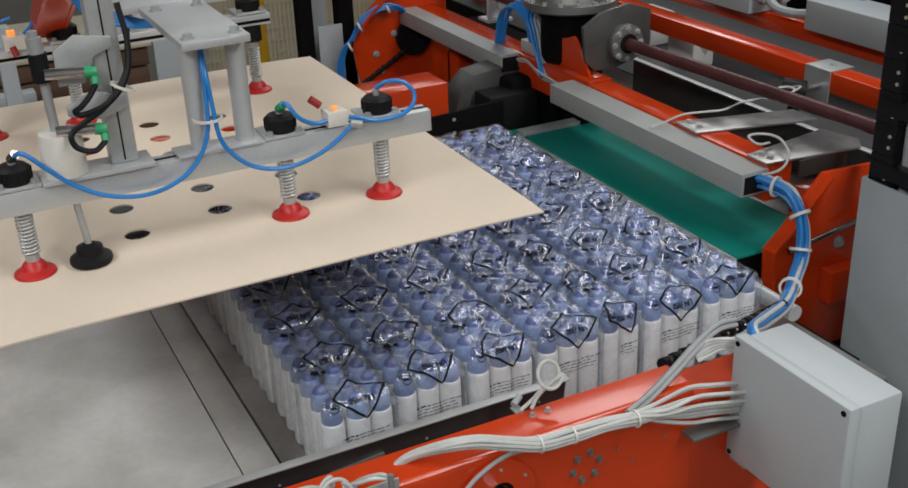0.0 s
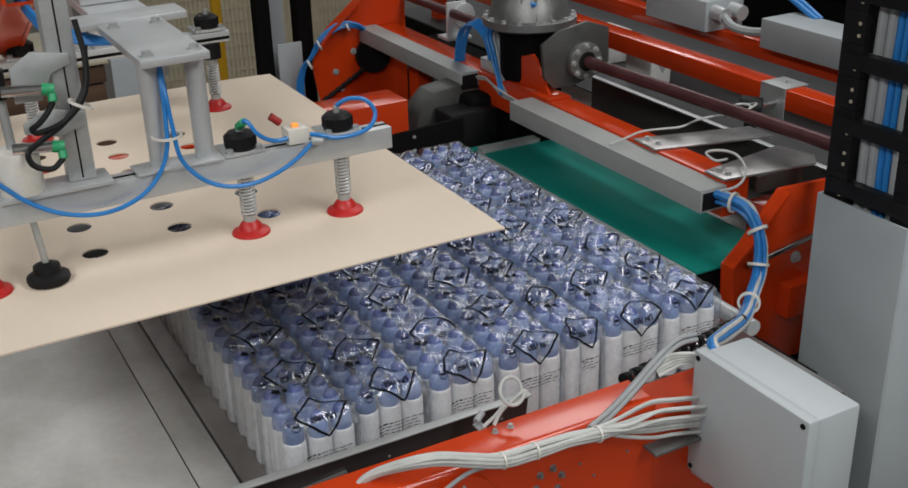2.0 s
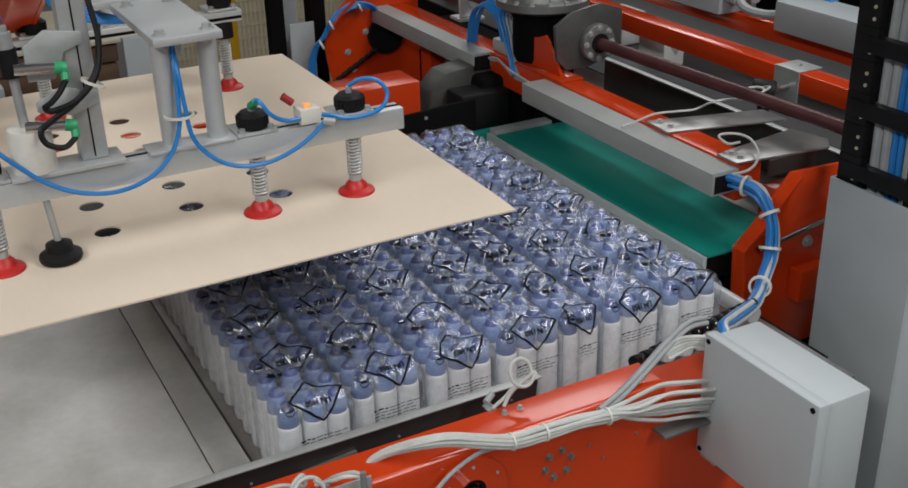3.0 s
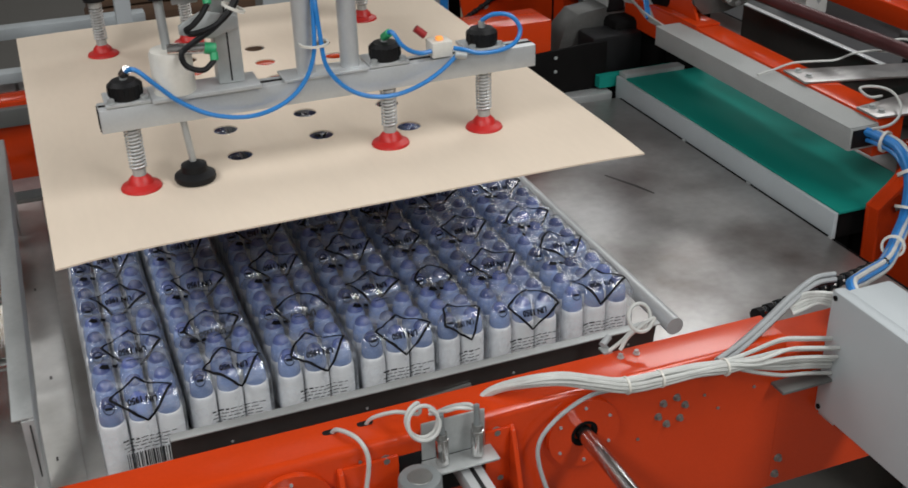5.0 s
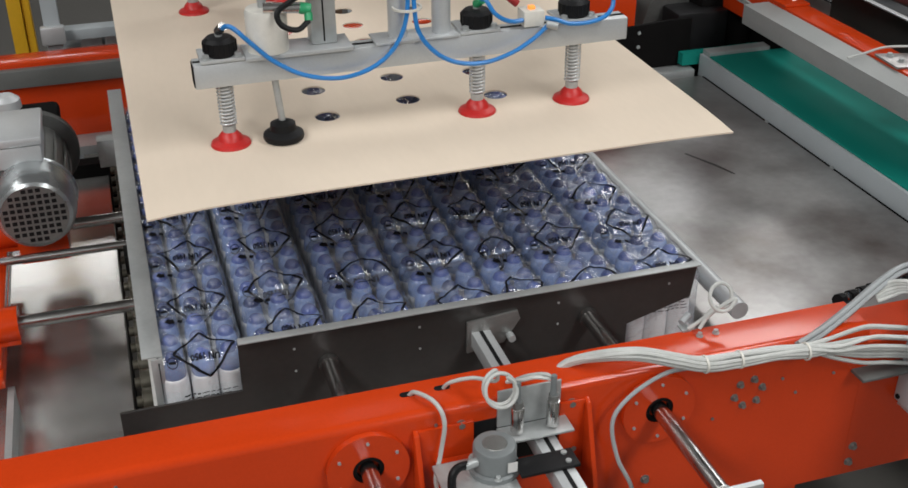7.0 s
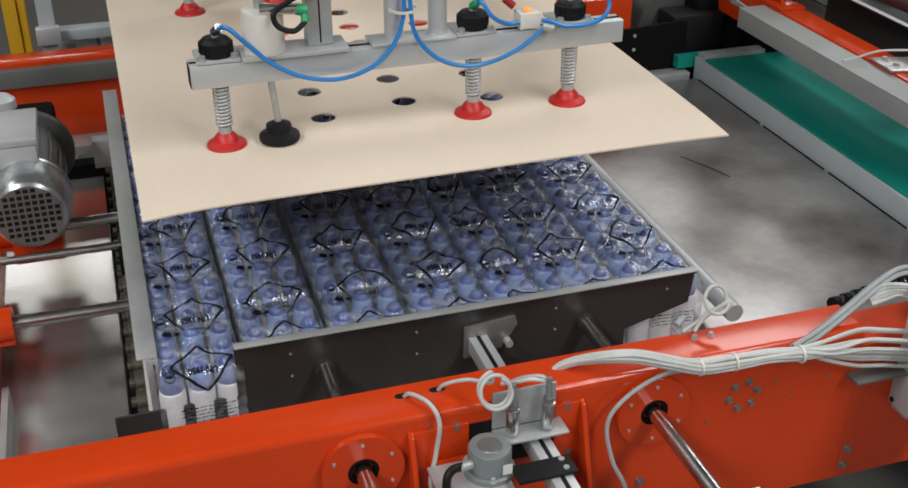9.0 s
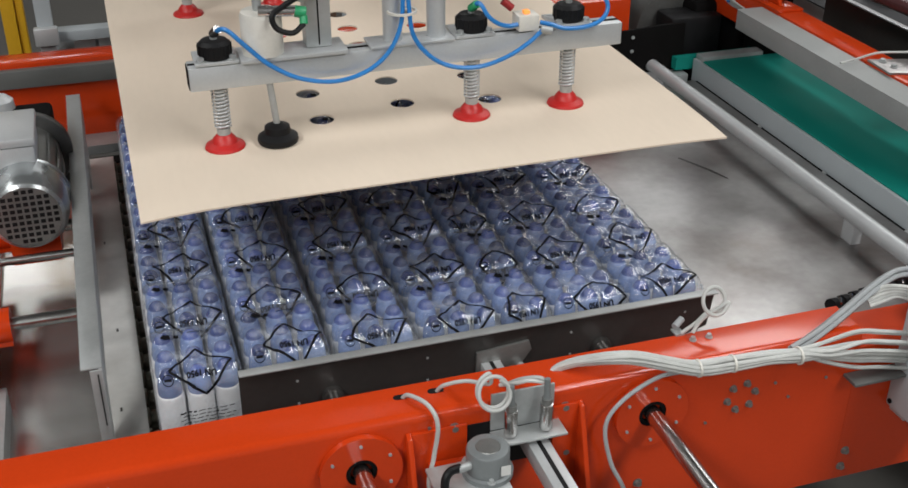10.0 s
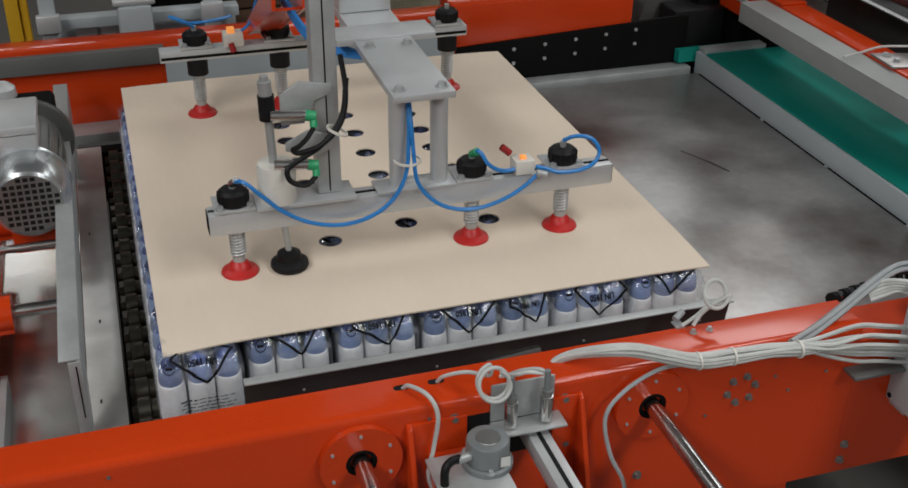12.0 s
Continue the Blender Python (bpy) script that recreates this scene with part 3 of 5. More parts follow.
# ---- left side drive ----
def left_side():
    t = thing("side_drive_frame", (-0.5, 0.6, GROUND), "orange side frame carrying the clamp drive", "machine frame")
    part("lower_plate", box(-0.95, -0.08, -0.19, 1.36, -0.262, -0.252), POLISHED, t, "shiny lower steel tray")
    part("bearing_arm", box(-0.62, -0.30, 0.30, 0.80, -0.16, -0.135), ORANGE, t, bevel=0.004)
    part("bearing_arm", box(-0.62, -0.30, 0.28, 0.82, -0.19, -0.161), ORANGE, t, bevel=0.004)
    for y in (0.36, 0.74):
        part("rod_bearing", tube_ring((-0.36, y, -0.10), (-0.262, y, -0.10), 0.033, 0.0145, 28), ORANGE, t, "orange rod bearing", bevel=0.003)
        part("bearing_foot", box(-0.36, -0.264, y - 0.02, y + 0.02, -0.136, -0.127), ORANGE, t)
    part("side_bar", box(-0.30, -0.288, -0.1, 0.3, -0.2515, -0.20), ZINC, t)
    part("column", box(-0.7, -0.6, 0.4, 0.7, GROUND, -0.19), ORANGE, t)
    m = thing("electric_motor", (-0.21, 0.65, -0.06), "silver geared motor with finned fan cover", "motor")
    c = (-0.218, 0.66, 0.0)
    part("fan_cover", lathe([(0.066, -0.0), (0.073, 0.004), (0.080, 0.02), (0.083, 0.05), (0.083, 0.10), (0.086, 0.102)], 40, (c[0], c[1] - 0.06, c[2]), (0, 1, 0)), MOTOR_SILVER, m, "dented silver fan cover")
    g = part("fan_grille", lathe([(0, 0.002), (0.067, 0.002), (0.067, 0.006), (0, 0.006)], 36, (c[0], c[1] - 0.06, c[2]), (0, 1, 0)), CASTING, m)
    for i in range(-4, 5):
        for k in range(-4, 5):
            if math.hypot(i, k) < 4.3:
                x, z = c[0] + 0.0138 * i, c[2] + 0.0138 * k
                part("vent_hole", box(x - 0.0048, x + 0.0048, c[1] - 0.0588, c[1] - 0.0575, z - 0.0042, z + 0.0042), BLACK, g)
    part("body", rod((c[0], c[1] + 0.04, c[2]), (c[0], c[1] + 0.26, c[2]), 0.068, 32), CASTING, m)
    for k in range(16):
        a = 2 * math.pi * k / 16
        d = Vector((math.cos(a), 0, math.sin(a)))
        p = Vector(c) + d * 0.066
        part("fin", hose([(p.x, c[1] + 0.05, p.z), (p.x + d.x * 0.006, c[1] + 0.15, p.z + d.z * 0.006), (p.x, c[1] + 0.25, p.z)], 0.004, 5, 3), CASTING, m)
    part("terminal_box", box(c[0] - 0.12, c[0] + 0.03, c[1] + 0.03, c[1] + 0.19, c[2] + 0.066, c[2] + 0.115), ALU, m, "silver terminal box", bevel=0.006)
    part("box_lid", box(c[0] - 0.124, c[0] + 0.034, c[1] + 0.026, c[1] + 0.194, c[2] + 0.1155, c[2] + 0.135), ALU, m, bevel=0.005)
    part("flange", rod((c[0], c[1] + 0.26, c[2]), (c[0], c[1] + 0.285, c[2]), 0.095, 36), GEAR_GREY, m, "round dark grey mounting flange", bevel=0.003)
    part("gearbox", box(c[0] - 0.06, c[0] + 0.06, c[1] + 0.286, c[1] + 0.40, c[2] - 0.07, c[2] + 0.07), DARK, m, bevel=0.012)
    part("cooling_cap", lathe([(0, 0.03), (0.02, 0.03), (0.032, 0.02), (0.034, 0), (0.0, 0)], 24, (c[0] - 0.05, c[1] + 0.34, c[2] + 0.085)), ALU, m)
    part("mount", box(c[0] - 0.05, c[0] + 0.05, c[1] - 0.01, c[1] + 0.2, -0.134, c[2] - 0.055), ORANGE, m)


# ---- rear beam and what lies behind ----
def rear_beam():
    t = thing("rear_beam", (0.4, 1.48, GROUND), "orange rear beam with a grey cable duct", "machine beam")
    part("beam", box(-1.6, 0.95, 1.455, 1.54, -0.22, 0.03), ORANGE, t, bevel=0.004)
    part("beam_end", box(0.951, 1.53, 1.455, 1.60, -0.22, 0.05), ORANGE, t, bevel=0.004)
    part("duct", box(-1.6, 0.12, 1.43, 1.4545, -0.030, 0.018), DUCT_DARK, t, "dark grey cable duct", bevel=0.001)
    part("lower_ledge", box(-0.9, 0.3, 1.37, 1.4545, -0.215, -0.19), ZINC, t)
    for x in (-0.27, 0.05, 0.4):
        part("screw", rod((x, 1.4548, -0.1), (x, 1.4525, -0.1), 0.004, 10), ZINC, t)
    for x in (-1.2, 1.3):
        part("leg", box(x - 0.04, x + 0.04, 1.46, 1.535, GROUND, -0.171), ORANGE, t)
    part("rear_panel", box(0.121, 0.95, 1.438, 1.4545, -0.26, -0.006), GREY_PAINT, t, "grey rear panel")
    g = thing("chain_guard", (1.3, 1.5, GROUND), "black chain guard with rows of bolts", "guard")
    part("guard_plate", prism([(0.96, -0.26), (0.96, -0.075), (1.52, -0.048), (1.64, -0.04), (1.72, -0.04), (1.72, -0.26)], "y", 1.442, 1.4545), DARK, g, bevel=0.002)
    part("guard_block", prism([(1.62, -0.26), (1.62, -0.09), (1.64, -0.03), (1.685, 0.015), (1.80, 0.03), (1.86, 0.02), (1.86, -0.26)], "y", 1.58, 1.68), GEAR_GREY, g, "dark grey cheek plate", bevel=0.003)
    part("guard_cover", box(1.68, 1.86, 1.46, 1.575, -0.24, -0.03), BLACK, g, bevel=0.012)
    part("foot", box(1.46, 1.7, 1.5, 1.6, GROUND, -0.2), DARK, g)
    for i in range(6):
        for z in (-0.10, -0.145):
            part("bolt", bolt((1.04 + 0.1 * i, 1.442, z + 0.006 * i), (0, -1, 0), 0.0038, 0.004), ZINC, g)


def far_orange_frame():
    """Orange side plates at the far end of the cable duct, with the chain run."""
    t = thing("chain_drive", (1.75, 2.2, GROUND), "orange side plate of the far chain drive", "machine frame")
    part("side_plate", prism([(1.60, -0.55), (1.613, -0.217), (1.60, -0.161), (1.587, -0.068), (1.606, 0.019), (1.655, 0.075), (1.72, 0.125), (1.80, 0.19), (1.99, 0.19), (1.99, -0.55)], "y", 2.387, 2.399), ORANGE, t, bevel=0.002)
    part("plate_lip", prism([(1.606, 0.019), (1.655, 0.075), (1.72, 0.125), (1.80, 0.19), (1.80, 0.182), (1.724, 0.119), (1.66, 0.069), (1.611, 0.014)], "y", 2.34, 2.3865), ORANGE, t)
    part("shelf", box(1.60, 1.855, 2.29, 2.3865, -0.50, -0.25), ORANGE, t, "orange boxed shelf", bevel=0.004)
    # Plain black disc for the dark round area on the plate.
    part("bearing_recess", rod((1.84, 2.386, -0.05), (1.84, 2.37, -0.05), 0.075, 28), BLACK, t)
    p0, p1 = Vector((1.61, 2.372, -0.205)), Vector((1.80, 2.372, -0.10))
    for i in range(15):
        a = p0 + (p1 - p0) * i / 15
        part("chain_link", hose([a, a + (p1 - p0) * 0.055], 0.011 if i % 2 else 0.0085, 6, 1), BLACK, t)
    part("support", box(1.65, 1.84, 2.3, 2.38, GROUND, -0.501), DARK, t)
    for p in ((1.68, 2.3865, -0.10), (1.76, 2.3865, -0.03), (1.70, 2.3865, -0.17)):
        part("bolt", bolt(p, (0, -1, 0), 0.009, 0.008), ZINC, t)


# ---- right side: belt, cable duct, shafts ----
def right_side():
    b = thing("belt_conveyor", (2.0, 0.75, GROUND), "green belt conveyor with a grey side plate", "conveyor")
    part("belt", box(1.748, 2.02, 0.325, 1.36, -0.148, -0.14), GREEN_BELT, b, "smooth green conveyor belt", bevel=0.002)
    part("side_plate", box(1.7355, 1.7465, 0.325, 1.40, -0.27, -0.1435), GREY_PAINT, b, "grey side plate", bevel=0.001)
    part("end_plate", box(1.7475, 2.1, 1.362, 1.405, -0.18, -0.130), ZINC, b, "galvanised end plate", bevel=0.001)
    part("belt_return", box(1.68, 2.1, 1.408, 1.437, -0.18, -0.142), GREEN_BELT, b)
    part("bed", box(1.75, 2.015, 0.34, 1.35, -0.22, -0.149), DARK, b)
    for x in (1.8, 1.93):
        for y in (0.4, 1.3):
            part("leg", box(x - 0.03, x + 0.03, y - 0.03, y + 0.03, GROUND, -0.22), DARK, b)
    part("motor_block", box(1.78, 2.02, 1.50, 1.72, -0.2, 0.0), DARK, b, bevel=0.02)

    o = thing("duct_beam", (1.9, 1.4, GROUND), "orange beam beside the belt", "machine beam")
    part("beam", box(1.858, 1.94, 0.37, 2.386, -0.035, 0.063), ORANGE, o, bevel=0.004)
    part("gusset", prism([(1.822, -0.304), (1.812, -0.124), (1.866, -0.078), (1.978, 0.042), (2.16, 0.034), (2.16, -0.46), (1.95, -0.46)], "y", 0.298, 0.3115), ORANGE, o, "orange end plate", bevel=0.0015)
    part("gusset_lip", prism([(1.822, -0.304), (1.812, -0.124), (1.866, -0.078), (1.978, 0.042), (1.984, 0.036), (1.872, -0.084), (1.82, -0.128), (1.83, -0.304)], "y", 0.268, 0.2975), ORANGE, o)
    part("lug", prism([(1.20, 0.0705), (1.405, 0.0705), (1.395, 0.150), (1.33, 0.165), (1.295, 0.178), (1.275, 0.165)], "x", 1.885, 1.895), ORANGE, o, "orange lug")
    part("lug_foot", box(1.858, 1.94, 1.16, 1.41, 0.0635, 0.070), ORANGE, o, bevel=0.001)
    part("end_web", box(1.99, 2.1, 0.312, 0.42, -0.40, -0.03), ORANGE, o, bevel=0.003)
    part("column", box(1.99, 2.08, 0.33, 0.42, GROUND, -0.401), ORANGE, o)
    part("column", box(1.87, 1.93, 2.05, 2.13, GROUND, -0.036), ORANGE, o)
    for y, z in ((0.297, -0.16), (0.297, -0.30)):
        part("bolt", bolt((2.05, y, z), (0, -1, 0), 0.011, 0.01), ZINC, o)
    part("stop_block", box(2.0, 2.1, 0.255, 0.2975, -0.31, -0.22), ORANGE, o, bevel=0.003)
    part("adjust_screw", rod((1.86, 0.27, -0.13), (2.12, 0.27, -0.09), 0.008, 14), CHROME, o)

    for y0, y1, x0, top in ((0.36, 1.25, 1.776, 0.054), (1.58, 2.386, 1.788, 0.061)):
        d = thing("cable_duct", (1.83, (y0 + y1) / 2, 0.005), "grey sheet metal cable duct on the orange beam", "cable duct", "cable ducts")
        part("duct_body", box(x0, 1.8575, y0, y1, top - 0.056, top), GREY_BEAM, d, bevel=0.002)
        part("duct_lid", box(x0 - 0.002, 1.8575, y0 + 0.002, y1 - 0.002, top + 0.0005, top + 0.0025), GREY_BEAM, d)
        part("duct_mouth", box(x0 + 0.006, 1.852, y0 - 0.0015, y0 - 0.0005, top - 0.05, top - 0.005), BLACK, d)

    h = thing("hose_bundle", (1.85, 0.3, 0.0), "blue hoses and white wires bending down from the duct", "hose bundle")
    rnd = random.Random(3)
    for k in range(13):
        ox, oz, oy = rnd.uniform(-0.014, 0.014), rnd.uniform(-0.014, 0.014), rnd.uniform(-0.01, 0.01)
        mat = BLUE_HOSE if k < 9 else WHITE_CABLE
        part("hose", hose([(1.83 + ox, 0.37, 0.032 + oz), (1.835 + ox, 0.33, 0.034 + oz), (1.85 + ox, 0.27 + oy, 0.022 + oz), (1.85 + ox * 0.8, 0.225 + oy, -0.03 + 0.3 * oz), (1.835 + ox, 0.20 + oy, -0.10), (1.772 + 0.8 * ox, 0.15 + oy, -0.118 + 0.5 * oz), (1.63 + 0.6 * ox, 0.03 + oy, -0.098 + 0.8 * oz), (1.41 + 0.4 * ox, -0.14 + oy, 0.0 + 0.8 * oz), (1.29 + 0.5 * ox, -0.245 + 0.5 * oy, 0.066 + 0.5 * oz), (1.27 + 0.5 * ox, -0.2945, 0.06 + 0.4 * oz)], 0.0052, 7, 6), mat, h)
    for p, q in (((1.835, 0.312, 0.033), (1.837, 0.306, 0.033)), ((1.848, 0.236, -0.012), (1.848, 0.231, -0.018)), ((1.83, 0.202, -0.085), (1.828, 0.20, -0.091)), ((1.704, 0.093, -0.1086), (1.698, 0.088, -0.1078))):
        part("cable_tie", tube_ring(p, q, 0.026, 0.021, 20), NYLON, h)

    # junction box on its plate
    j = thing("junction_box", (1.26, -0.42, -0.15), "light grey junction box with screwed lid", "junction box")
    part("lid", box(1.207, 1.232, -0.562, -0.29, -0.145, 0.102), BOX_GREY, j, "light grey lid", bevel=0.005)
    part("housing", box(1.2325, 1.325, -0.557, -0.295, -0.14, 0.097), BOX_GREY, j, bevel=0.006)
    for y in (-0.55, -0.302):
        for z in (-0.133, 0.09):
            part("lid_screw", rod((1.2068, y, z), (1.205, y, z), 0.005, 12), DARK, j)
    # Dark colour carries the shadow this plate lies in.
    part("mount_plate", box(1.105, 1.2065, -0.326, -0.2905, -0.066, -0.060), DUCT_DARK, j, "support plate darkened for the shadow under the cables", bevel=0.001)
    part("mount_arm", box(1.22, 1.30, -0.33, -0.2905, -0.16, -0.1455), ZINC, j)

    # grey cabinet with the vertical energy chain
    c = thing("control_column", (2.0, -0.05, GROUND), "grey sheet metal column holding an energy chain", "column")
    part("left_panel", box(1.90, 1.906, -0.145, 0.11, GROUND, 0.113), GREY_PAINT, c, "grey side panel", bevel=0.001)
    part("front_panel", box(1.9065, 2.2, -0.145, -0.139, GROUND, 0.113), GREY_PAINT, c, bevel=0.001)
    part("rear_panel", box(1.9065, 2.2, 0.104, 0.11, GROUND, 0.113), GREY_PAINT, c)
    # Solid black box puts the column's inner shade into colour.
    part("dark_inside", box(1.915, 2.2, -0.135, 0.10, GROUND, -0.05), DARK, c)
    e = thing("energy_chain", (2.0, -0.02, -0.05), "black energy chain with grey and blue cables", "energy chain")
    for k in range(13):
        z = -0.04 + 0.072 * k
        part("chain_link", box(1.912, 1.932, -0.13, -0.085, z, z + 0.0715), BLACK, e, bevel=0.002)
        part("chain_link", box(1.912, 1.932, 0.042, 0.1035, z, z + 0.0715), BLACK, e, bevel=0.002)
        if k % 2 == 0:
            part("chain_bar", box(1.908, 1.936, -0.128, 0.098, z + 0.018, z + 0.055), BLACK, e, bevel=0.003)
        part("pin", rod((1.9115, 0.056, z + 0.02), (1.909, 0.056, z + 0.02), 0.0042, 8), FENCE, e)
        part("pin", rod((1.9115, 0.056, z + 0.046), (1.909, 0.056, z + 0.046), 0.0042, 8), FENCE, e)
    part("chain_back", box(1.985, 1.995, -0.13, 0.10, -0.04, 0.9), BLACK, e)
    for k, (y, r, mat) in enumerate(((0.024, 0.0125, GREY_CABLE), (-0.002, 0.012, GREY_CABLE), (-0.022, 0.008, BLUE_HOSE), (-0.04, 0.008, BLUE_HOSE), (-0.062, 0.010, GREY_CABLE))):
        part("cable", hose([(1.945, y, -0.045), (1.943, y + 0.004, 0.3), (1.945, y, 0.6), (1.946, y, 0.9)], r, 10, 4), mat, e)

    k = thing("drive_chain", (1.3, -0.13, 0.0), "black drive chain beside the orange beam", "chain")
    p0, p1 = Vector((1.155, -0.163, -0.009)), Vector((1.60, 0.0, -0.079))
    d = (p1 - p0) / 28
    for i in range(28):
        a = p0 + d * i
        part("link", hose([a, a + d * 0.8], 0.010 if i % 2 else 0.0125, 8, 1), BLACK, k)
        if i % 2:
            part("roller", rod(a + d * 0.3 + Vector((-0.003, -0.011, 0.006)), a + d * 0.3 + Vector((0.003, 0.0, 0.01)), 0.004, 8), CHROME, k)


def drive_line():
    s = thing("line_shaft", (2.07, 0.8, GROUND), "long maroon drive shaft with a gear unit", "shaft")
    part("shaft", rod((2.10, 0.12, 0.148), (2.012, 1.2, 0.16), 0.0185, 24), MAROON, s, "maroon painted shaft")
    part("shaft", rod((2.00, 1.42, 0.16), (1.99, 2.38, 0.16), 0.0165, 20), MAROON, s, "maroon painted shaft")
    fl = part("flange", rod((2.01, 1.18, 0.162), (2.01, 1.205, 0.162), 0.058, 32), CASTING, s, "bolted round flange", bevel=0.003)
    for i in range(8):
        a = radians(45 * i)
        part("bolt", bolt((2.01 + 0.047 * math.cos(a), 1.18, 0.162 + 0.047 * math.sin(a)), (0, -1, 0), 0.0065, 0.006), ZINC, fl)
    part("bore", rod((2.012, 1.176, 0.162), (2.012, 1.182, 0.162), 0.03, 24), BLACK, s)
    part("torque_plate", prism([(1.875, 0.12), (1.865, 0.225), (1.93, 0.262), (2.03, 0.278), (2.11, 0.25), (2.11, 0.12), (1.99, 0.085), (1.91, 0.085)], "y", 1.206, 1.22), GEAR_GREY, s, "dark grey torque plate", bevel=0.002)
    gx, gy = 1.955, 1.42
    part("gear_case", lathe([(0, 0.20), (0.13, 0.20), (0.15, 0.21), (0.15, 0.232), (0.13, 0.236), (0.12, 0.28), (0.09, 0.33), (0.09, 0.42), (0, 0.42)], 40, (gx, gy, 0.035)), CASTING, s, "grey cast gear case")
    part("gear_foot", lathe([(0, 0.03), (0.085, 0.03), (0.095, 0.05), (0.095, 0.17), (0.115, 0.1995), (0, 0.1995)], 32, (gx, gy, 0.035)), DARK, s)
    for i in range(16):
        a = 2 * math.pi * i / 16
        part("bolt", bolt((gx + 0.139 * math.cos(a), gy + 0.139 * math.sin(a), 0.267), (0, 0, 1), 0.008, 0.008), ZINC, s)
        part("rib", hose([(gx + 0.126 * math.cos(a), gy + 0.126 * math.sin(a), 0.275), (gx + 0.098 * math.cos(a), gy + 0.098 * math.sin(a), 0.36)], 0.005, 6, 1), CASTING, s)
    part("pedestal", box(1.96, 2.04, 1.36, 1.48, -0.3, 0.06), DARK, s)
    part("post", box(1.96, 2.04, 1.36, 1.48, GROUND, -0.3), DARK, s)
    part("bearing_block", box(1.96, 2.06, 1.98, 2.06, 0.064, 0.074), ALU, s)
    part("bearing_block", box(1.97, 2.05, 2.0, 2.012, 0.0745, 0.20), ALU, s, bevel=0.003)
    part("bearing", rod((2.035, 1.985, 0.15), (2.035, 1.9995, 0.15), 0.045, 28), ALU, s, bevel=0.004)
    part("end_bearing", box(2.03, 2.12, 0.105, 0.14, 0.09, 0.21), DARK, s, bevel=0.006)
    part("bearing_stand", box(2.04, 2.11, 0.112, 0.135, GROUND, 0.09), DARK, s)

    for x, z, lab, y0, y1 in ((2.50, 0.078, "orange cross rail above the grey belt", 0.2, 3.2), (2.86, 0.072, "orange cross rail behind the grey belt", 0.2, 3.2)):
        r = thing("cross_rail", (x, 1.6, GROUND), lab, "machine beam", "cross rails")
        part("rail", box(x, x + 0.075, y0, y1, z - 0.064, z), ORANGE, r, bevel=0.004)
        for y in (y0 + 0.05, y1 - 0.1):
            part("leg", box(x + 0.01, x + 0.065, y, y + 0.06, GROUND, z - 0.0645), ORANGE, r)
    for x0, x1, lab in ((2.43, 2.957, "dark grey conveyor belt between the orange rails"), (2.96, 3.6, "dark grey conveyor belt behind the orange rails")):
        g = thing("grey_conveyor", ((x0 + x1) / 2, 1.6, GROUND), lab, "conveyor", "grey conveyors")
        part("belt", box(x0, x1, 0.0, 3.4, -0.15, -0.142), GREY_BELT, g, bevel=0.002)
        part("bed", box(x0 + 0.01, x1 - 0.01, 0.02, 3.38, -0.25, -0.151), DARK, g)
        part("stand", box(x0 + 0.1, x0 + 0.2, 0.1, 3.2, GROUND, -0.25), DARK, g)
    f = thing("transfer_frame", (2.1, 0.8, GROUND), "steel transfer plates between duct beam and shaft", "machine frame")
    part("deck", box(2.022, 2.425, 0.30, 2.9, -0.165, -0.155), DARK, f)
    for x0, x1 in ((2.024, 2.13), (2.142, 2.27), (2.284, 2.42)):
        for y0, y1 in ((0.32, 0.74), (0.745, 1.15), (1.155, 1.9)):
            part("deck_plate", box(x0, x1, y0, y1, -0.1545, -0.142), STEEL_DARK, f, bevel=0.001)
    part("edge_plate", box(2.262, 2.268, 0.40, 1.50, -0.1415, -0.004), STEEL_DARK, f, bevel=0.001)
    part("edge_strip", box(2.256, 2.276, 0.40, 1.50, -0.0035, 0.001), ALU, f, "bright edge strip", bevel=0.0006)
    part("post", box(2.04, 2.12, 0.4, 2.8, GROUND, -0.166), DARK, f)
    for plan in ([(1.850, 0.635), (2.19, 0.55), (2.19, 0.647), (1.858, 0.738)], [(1.854, 0.368), (2.13, 0.335), (2.168, 0.38), (2.143, 0.487), (1.855, 0.442)]):
        p = thing("sensor_plate", (1.95, plan[0][1] + 0.05, 0.0635), "flat dull steel sensor arm bolted on the orange beam", "bracket", "sensor arms")
        part("arm", prism(plan, "z", 0.064, 0.070), STEEL, p, bevel=0.001)
        part("arm_rib", box(1.945, plan[1][0] - 0.03, plan[0][1] - 0.02, plan[0][1] - 0.014, 0.02, 0.0635), STEEL_DARK, p)
        for k in (0.3, 0.75):
            part("bolt", bolt((1.885, plan[0][1] + k * (plan[-1][1] - plan[0][1]), 0.07), (0, 0, 1), 0.007, 0.006), ZINC, p)
    s = thing("photo_sensor", (2.5, 0.87, 0.125), "black sensor on a folded zinc bracket", "sensor")
    part("bracket", box(2.494, 2.59, 0.825, 0.93, 0.0785, 0.0825), ZINC, s, bevel=0.001)
    part("bracket_web", box(2.4945, 2.4985, 0.825, 0.93, -0.02, 0.0783), ZINC, s)
    part("bolt", bolt((2.55, 0.87, 0.0825), (0, 0, 1), 0.008, 0.007), ZINC, s)
    part("sensor_head", rod((2.38, 0.90, 0.03), (2.43, 0.85, 0.024), 0.034, 24), BLACK, s, bevel=0.006)
